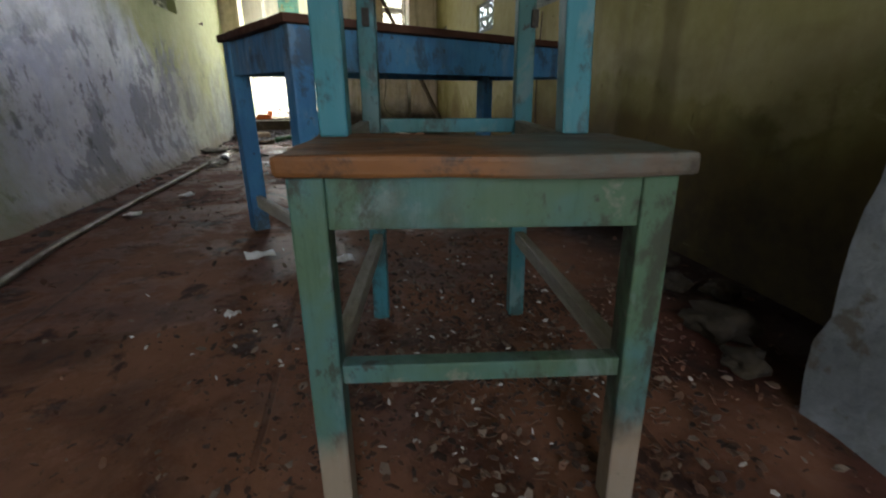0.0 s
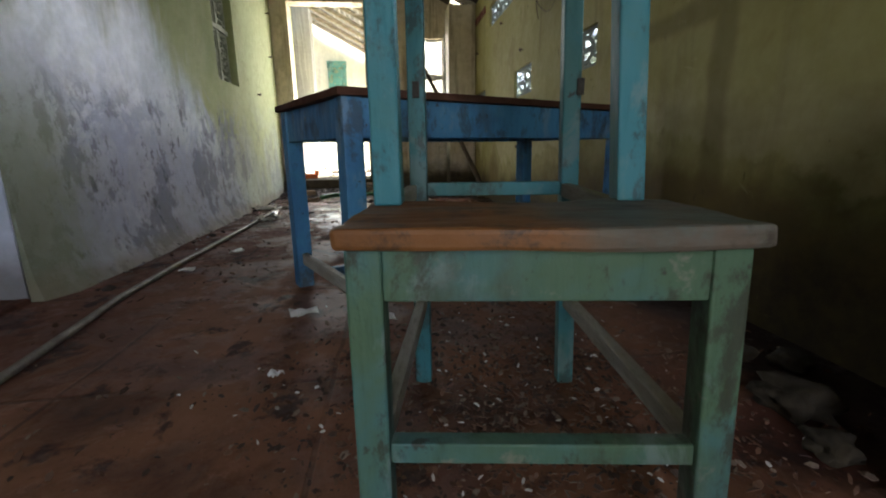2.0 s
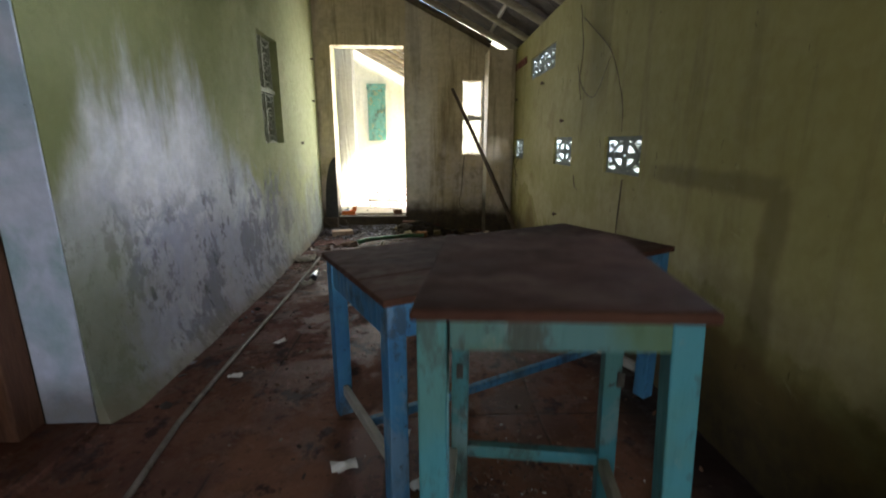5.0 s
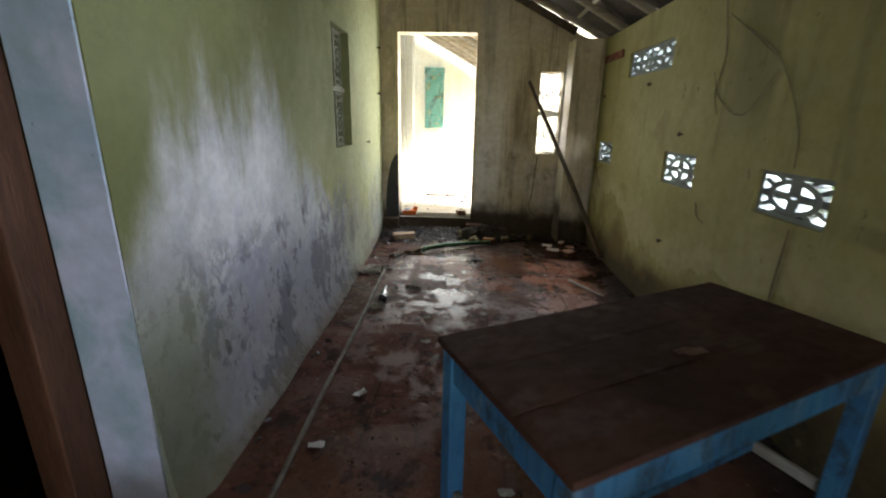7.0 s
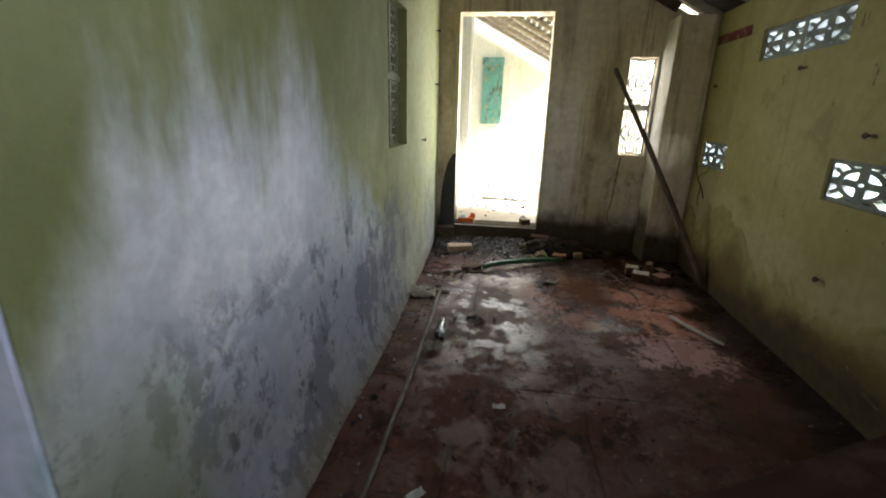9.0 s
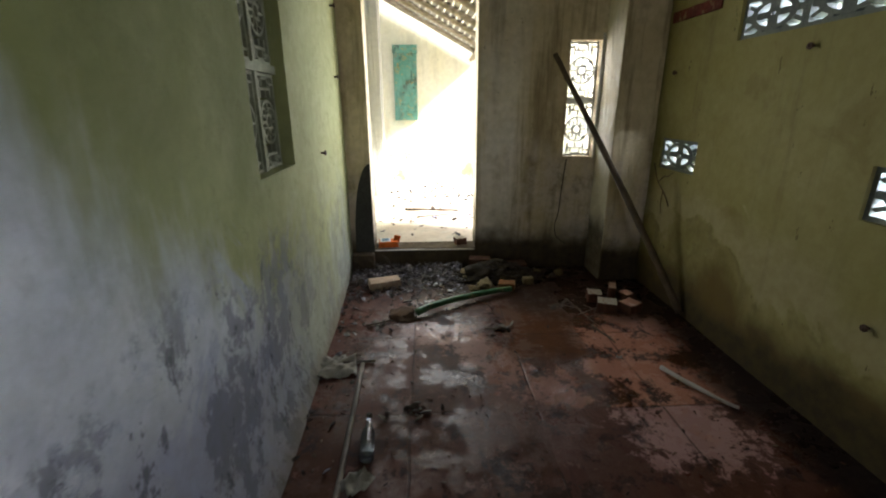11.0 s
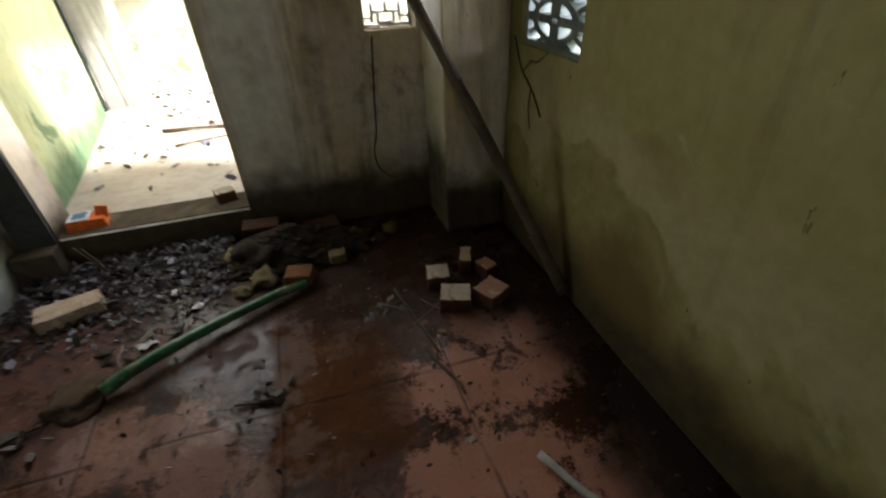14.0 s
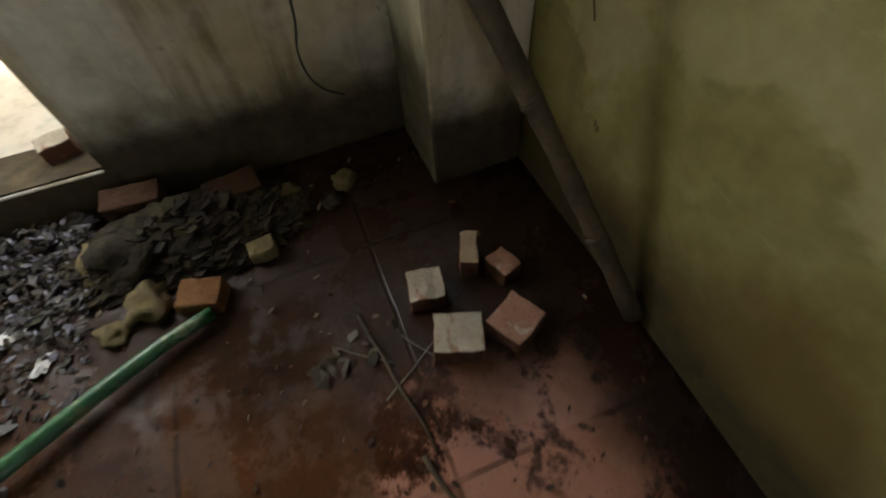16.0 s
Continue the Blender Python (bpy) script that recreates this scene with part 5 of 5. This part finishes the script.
scatter("crumbs", 4200, lambda r: (r.gauss(0.40, 0.27), r.gauss(1.38, 0.36), 0.002), (0.002, 0.011), CRUMBS, "gravel and mud crumbs under the step stool", "debris", 10)
scatter("crumbs", 170, lambda r: (r.gauss(0.38, 0.30), r.gauss(1.5, 0.45), 0.004), (0.003, 0.008), PAPER, "small pale chips of plaster among the gravel", "debris", 14)
scatter("leaf_litter", 300, lambda r: (r.uniform(-1.2, 0.9), 6.85 + 3.4 * r.random() ** 0.7, SILL - 0.006), (0.008, 0.045), LITTER, "dry leaves scattered on the veranda floor", "litter", 11)
scatter("mud_heap", 900, lambda r: (lambda a, q: (0.06 + 0.42 * q * math.cos(a), 6.36 + 0.2 * q * math.sin(a), 0.15 * (1 - q)))(r.uniform(0, 6.3), r.random() ** 0.5), (0.015, 0.045), MUD,
        "heap of dark mud and rubble under the wall", "rubble", 12, 0.6)
for k, (a, b, r, label) in enumerate((((-0.86, 6.50, 0.02), (-0.93, 6.52, 0.16), 0.006, "thin grey twig sticking out of the litter"), ((-0.80, 6.46, 0.02), (-0.90, 6.55, 0.14), 0.006, "thin grey twig sticking out of the litter"),
                                      ((-0.8, 8.15, SILL + 0.01), (-0.15, 8.05, SILL + 0.01), 0.018, "dark stick lying on the veranda floor"), ((-0.65, 7.75, SILL + 0.008), (-0.25, 7.85, SILL + 0.008), 0.01, "dark stick lying on the veranda floor"),
                                      ((0.52, 5.85, 0.008), (0.60, 5.42, 0.006), 0.007, "thin dark stick on the wet floor"), ((0.58, 5.66, 0.006), (0.44, 5.78, 0.006), 0.003, "thin straw on the wet floor"),
                                      ((0.62, 5.74, 0.006), (0.70, 5.62, 0.008), 0.003, "thin straw on the wet floor"), ((0.56, 5.42, 0.006), (0.62, 5.2, 0.006), 0.008, "thin dark stick on the wet floor"),
                                      ((0.52, 5.60, 0.006), (0.70, 5.70, 0.008), 0.003, "thin straw on the wet floor"), ((-0.15, 5.42, 0.006), (-0.02, 5.40, 0.008), 0.006, "dark twig on the wet floor"),
                                      ((-0.95, 5.50, 0.006), (-0.78, 5.56, 0.01), 0.007, "dark twig near the wall"))):
    ob = thing("twig", pose(0, 0, 0), label, "twig", "twigs")
    part("stem", tube(wobble(line(a, b, 6), 0.02, 6, k), r, 6, r * 0.6, 0.3), POLE_WOOD if k not in (5, 6, 8) else ROD_GREY, ob, smooth=True)

for k, (x, y) in enumerate(((-0.03, 5.42), (-0.86, 5.52), (-0.62, 4.62), (0.45, 5.75))):
    scatter("leaf_litter", 16, lambda r, x=x, y=y: (r.gauss(x, 0.06), r.gauss(y, 0.035), 0.004), (0.012, 0.035), DARK_LEAVES, "clump of dark wet leaves on the floor", "litter", 30 + k)

# ---- on the walls ----
cord_1 = [(0.668, 6.586, 0.97), (0.655, 6.588, 0.80), (0.645, 6.588, 0.66), (0.635, 6.588, 0.50), (0.612, 6.588, 0.40), (0.622, 6.586, 0.31), (0.66, 6.58, 0.255), (0.715, 6.57, 0.225)]
for pts, r, label in ((cord_1, 0.005, "black cord hanging below the grille window"),
                      ([(1.236, 4.02, 2.05), (1.238, 3.93, 1.75), (1.238, 3.97, 1.55), (1.238, 3.91, 1.42)], 0.007, "dry creeper hanging on the stained wall"),
                      ([(1.238, 3.96, 0.90), (1.238, 3.92, 0.82), (1.238, 3.84, 0.80)], 0.003, "dry creeper hanging on the stained wall"),
                      ([(1.238, 4.02, 1.66), (1.238, 3.90, 1.50), (1.238, 3.66, 1.42), (1.238, 3.45, 1.62)], 0.0022, "dry creeper loop on the stained wall"),
                      ([(1.238, 3.95, 1.95), (1.238, 3.55, 1.72), (1.238, 3.40, 1.60), (1.238, 3.24, 1.36), (1.238, 3.21, 1.19)], 0.0022, "dry creeper hanging down to the vent"),
                      ([(1.238, 3.15, 0.93), (1.238, 3.17, 0.6), (1.238, 3.15, 0.3)], 0.004, "thin dark cord down the wall"),
                      ([(1.239, 6.2, 0.98), (1.239, 6.12, 0.86), (1.239, 6.0, 0.78), (1.239, 5.92, 0.70)], 0.004, "thin dark twig on the wall"),
                      ([(1.239, 6.10, 0.85), (1.239, 6.04, 0.90), (1.239, 5.98, 0.91), (1.239, 5.90, 0.96)], 0.003, "thin dark twig on the wall"),
                      ([(1.239, 6.02, 0.80), (1.239, 6.03, 0.70), (1.239, 6.0, 0.62)], 0.003, "thin dark twig on the wall")):
    pts = [Vector(p) for p in pts]
    ob = thing("cord", pose(0, 0, 0), label, "cord")
    r *= 0.4 if r > 0.0055 else 1.0
    part("strand", tube(smooth_path(pts), r, 6, r * 0.7, 0.3), CORD if r == 0.005 else NAIL, ob, smooth=True)
band = rough_box((X1 - 0.012, 5.68, -0.035), (X1 - 0.001, 6.22, 0.035), 0.003, 0.002, 17, 5)
ob = link_mesh("red_band", band, RED_LEAD)
ob.matrix_world = pose(0, 0, 1.985)
tagged(ob, "peeling dark red painted wooden strip on the wall", "strip")
for x, y, z in ((X0 + 0.012, 5.72, 1.13), (X0 + 0.012, 6.35, 1.62), (X0 + 0.012, 6.4, 2.1), (X1 - 0.012, 4.35, 0.55), (X1 - 0.012, 4.3, 1.3), (X1 - 0.012, 4.95, 1.66), (X1 - 0.012, 6.08, 1.62)):
    ob = thing("nail", pose(x, y, z, 0, 90, 0), "rusty nail hook in the plaster", "nail", "nails in the walls")
    part("shank", tube([(0, 0, -0.02), (0, 0, 0.02)], 0.006, 6), NAIL, ob)
    part("head", tube([(0, 0, -0.004 if x > 0 else 0.016), (0, 0, -0.012 if x > 0 else 0.024)], 0.016, 8), NAIL, ob)
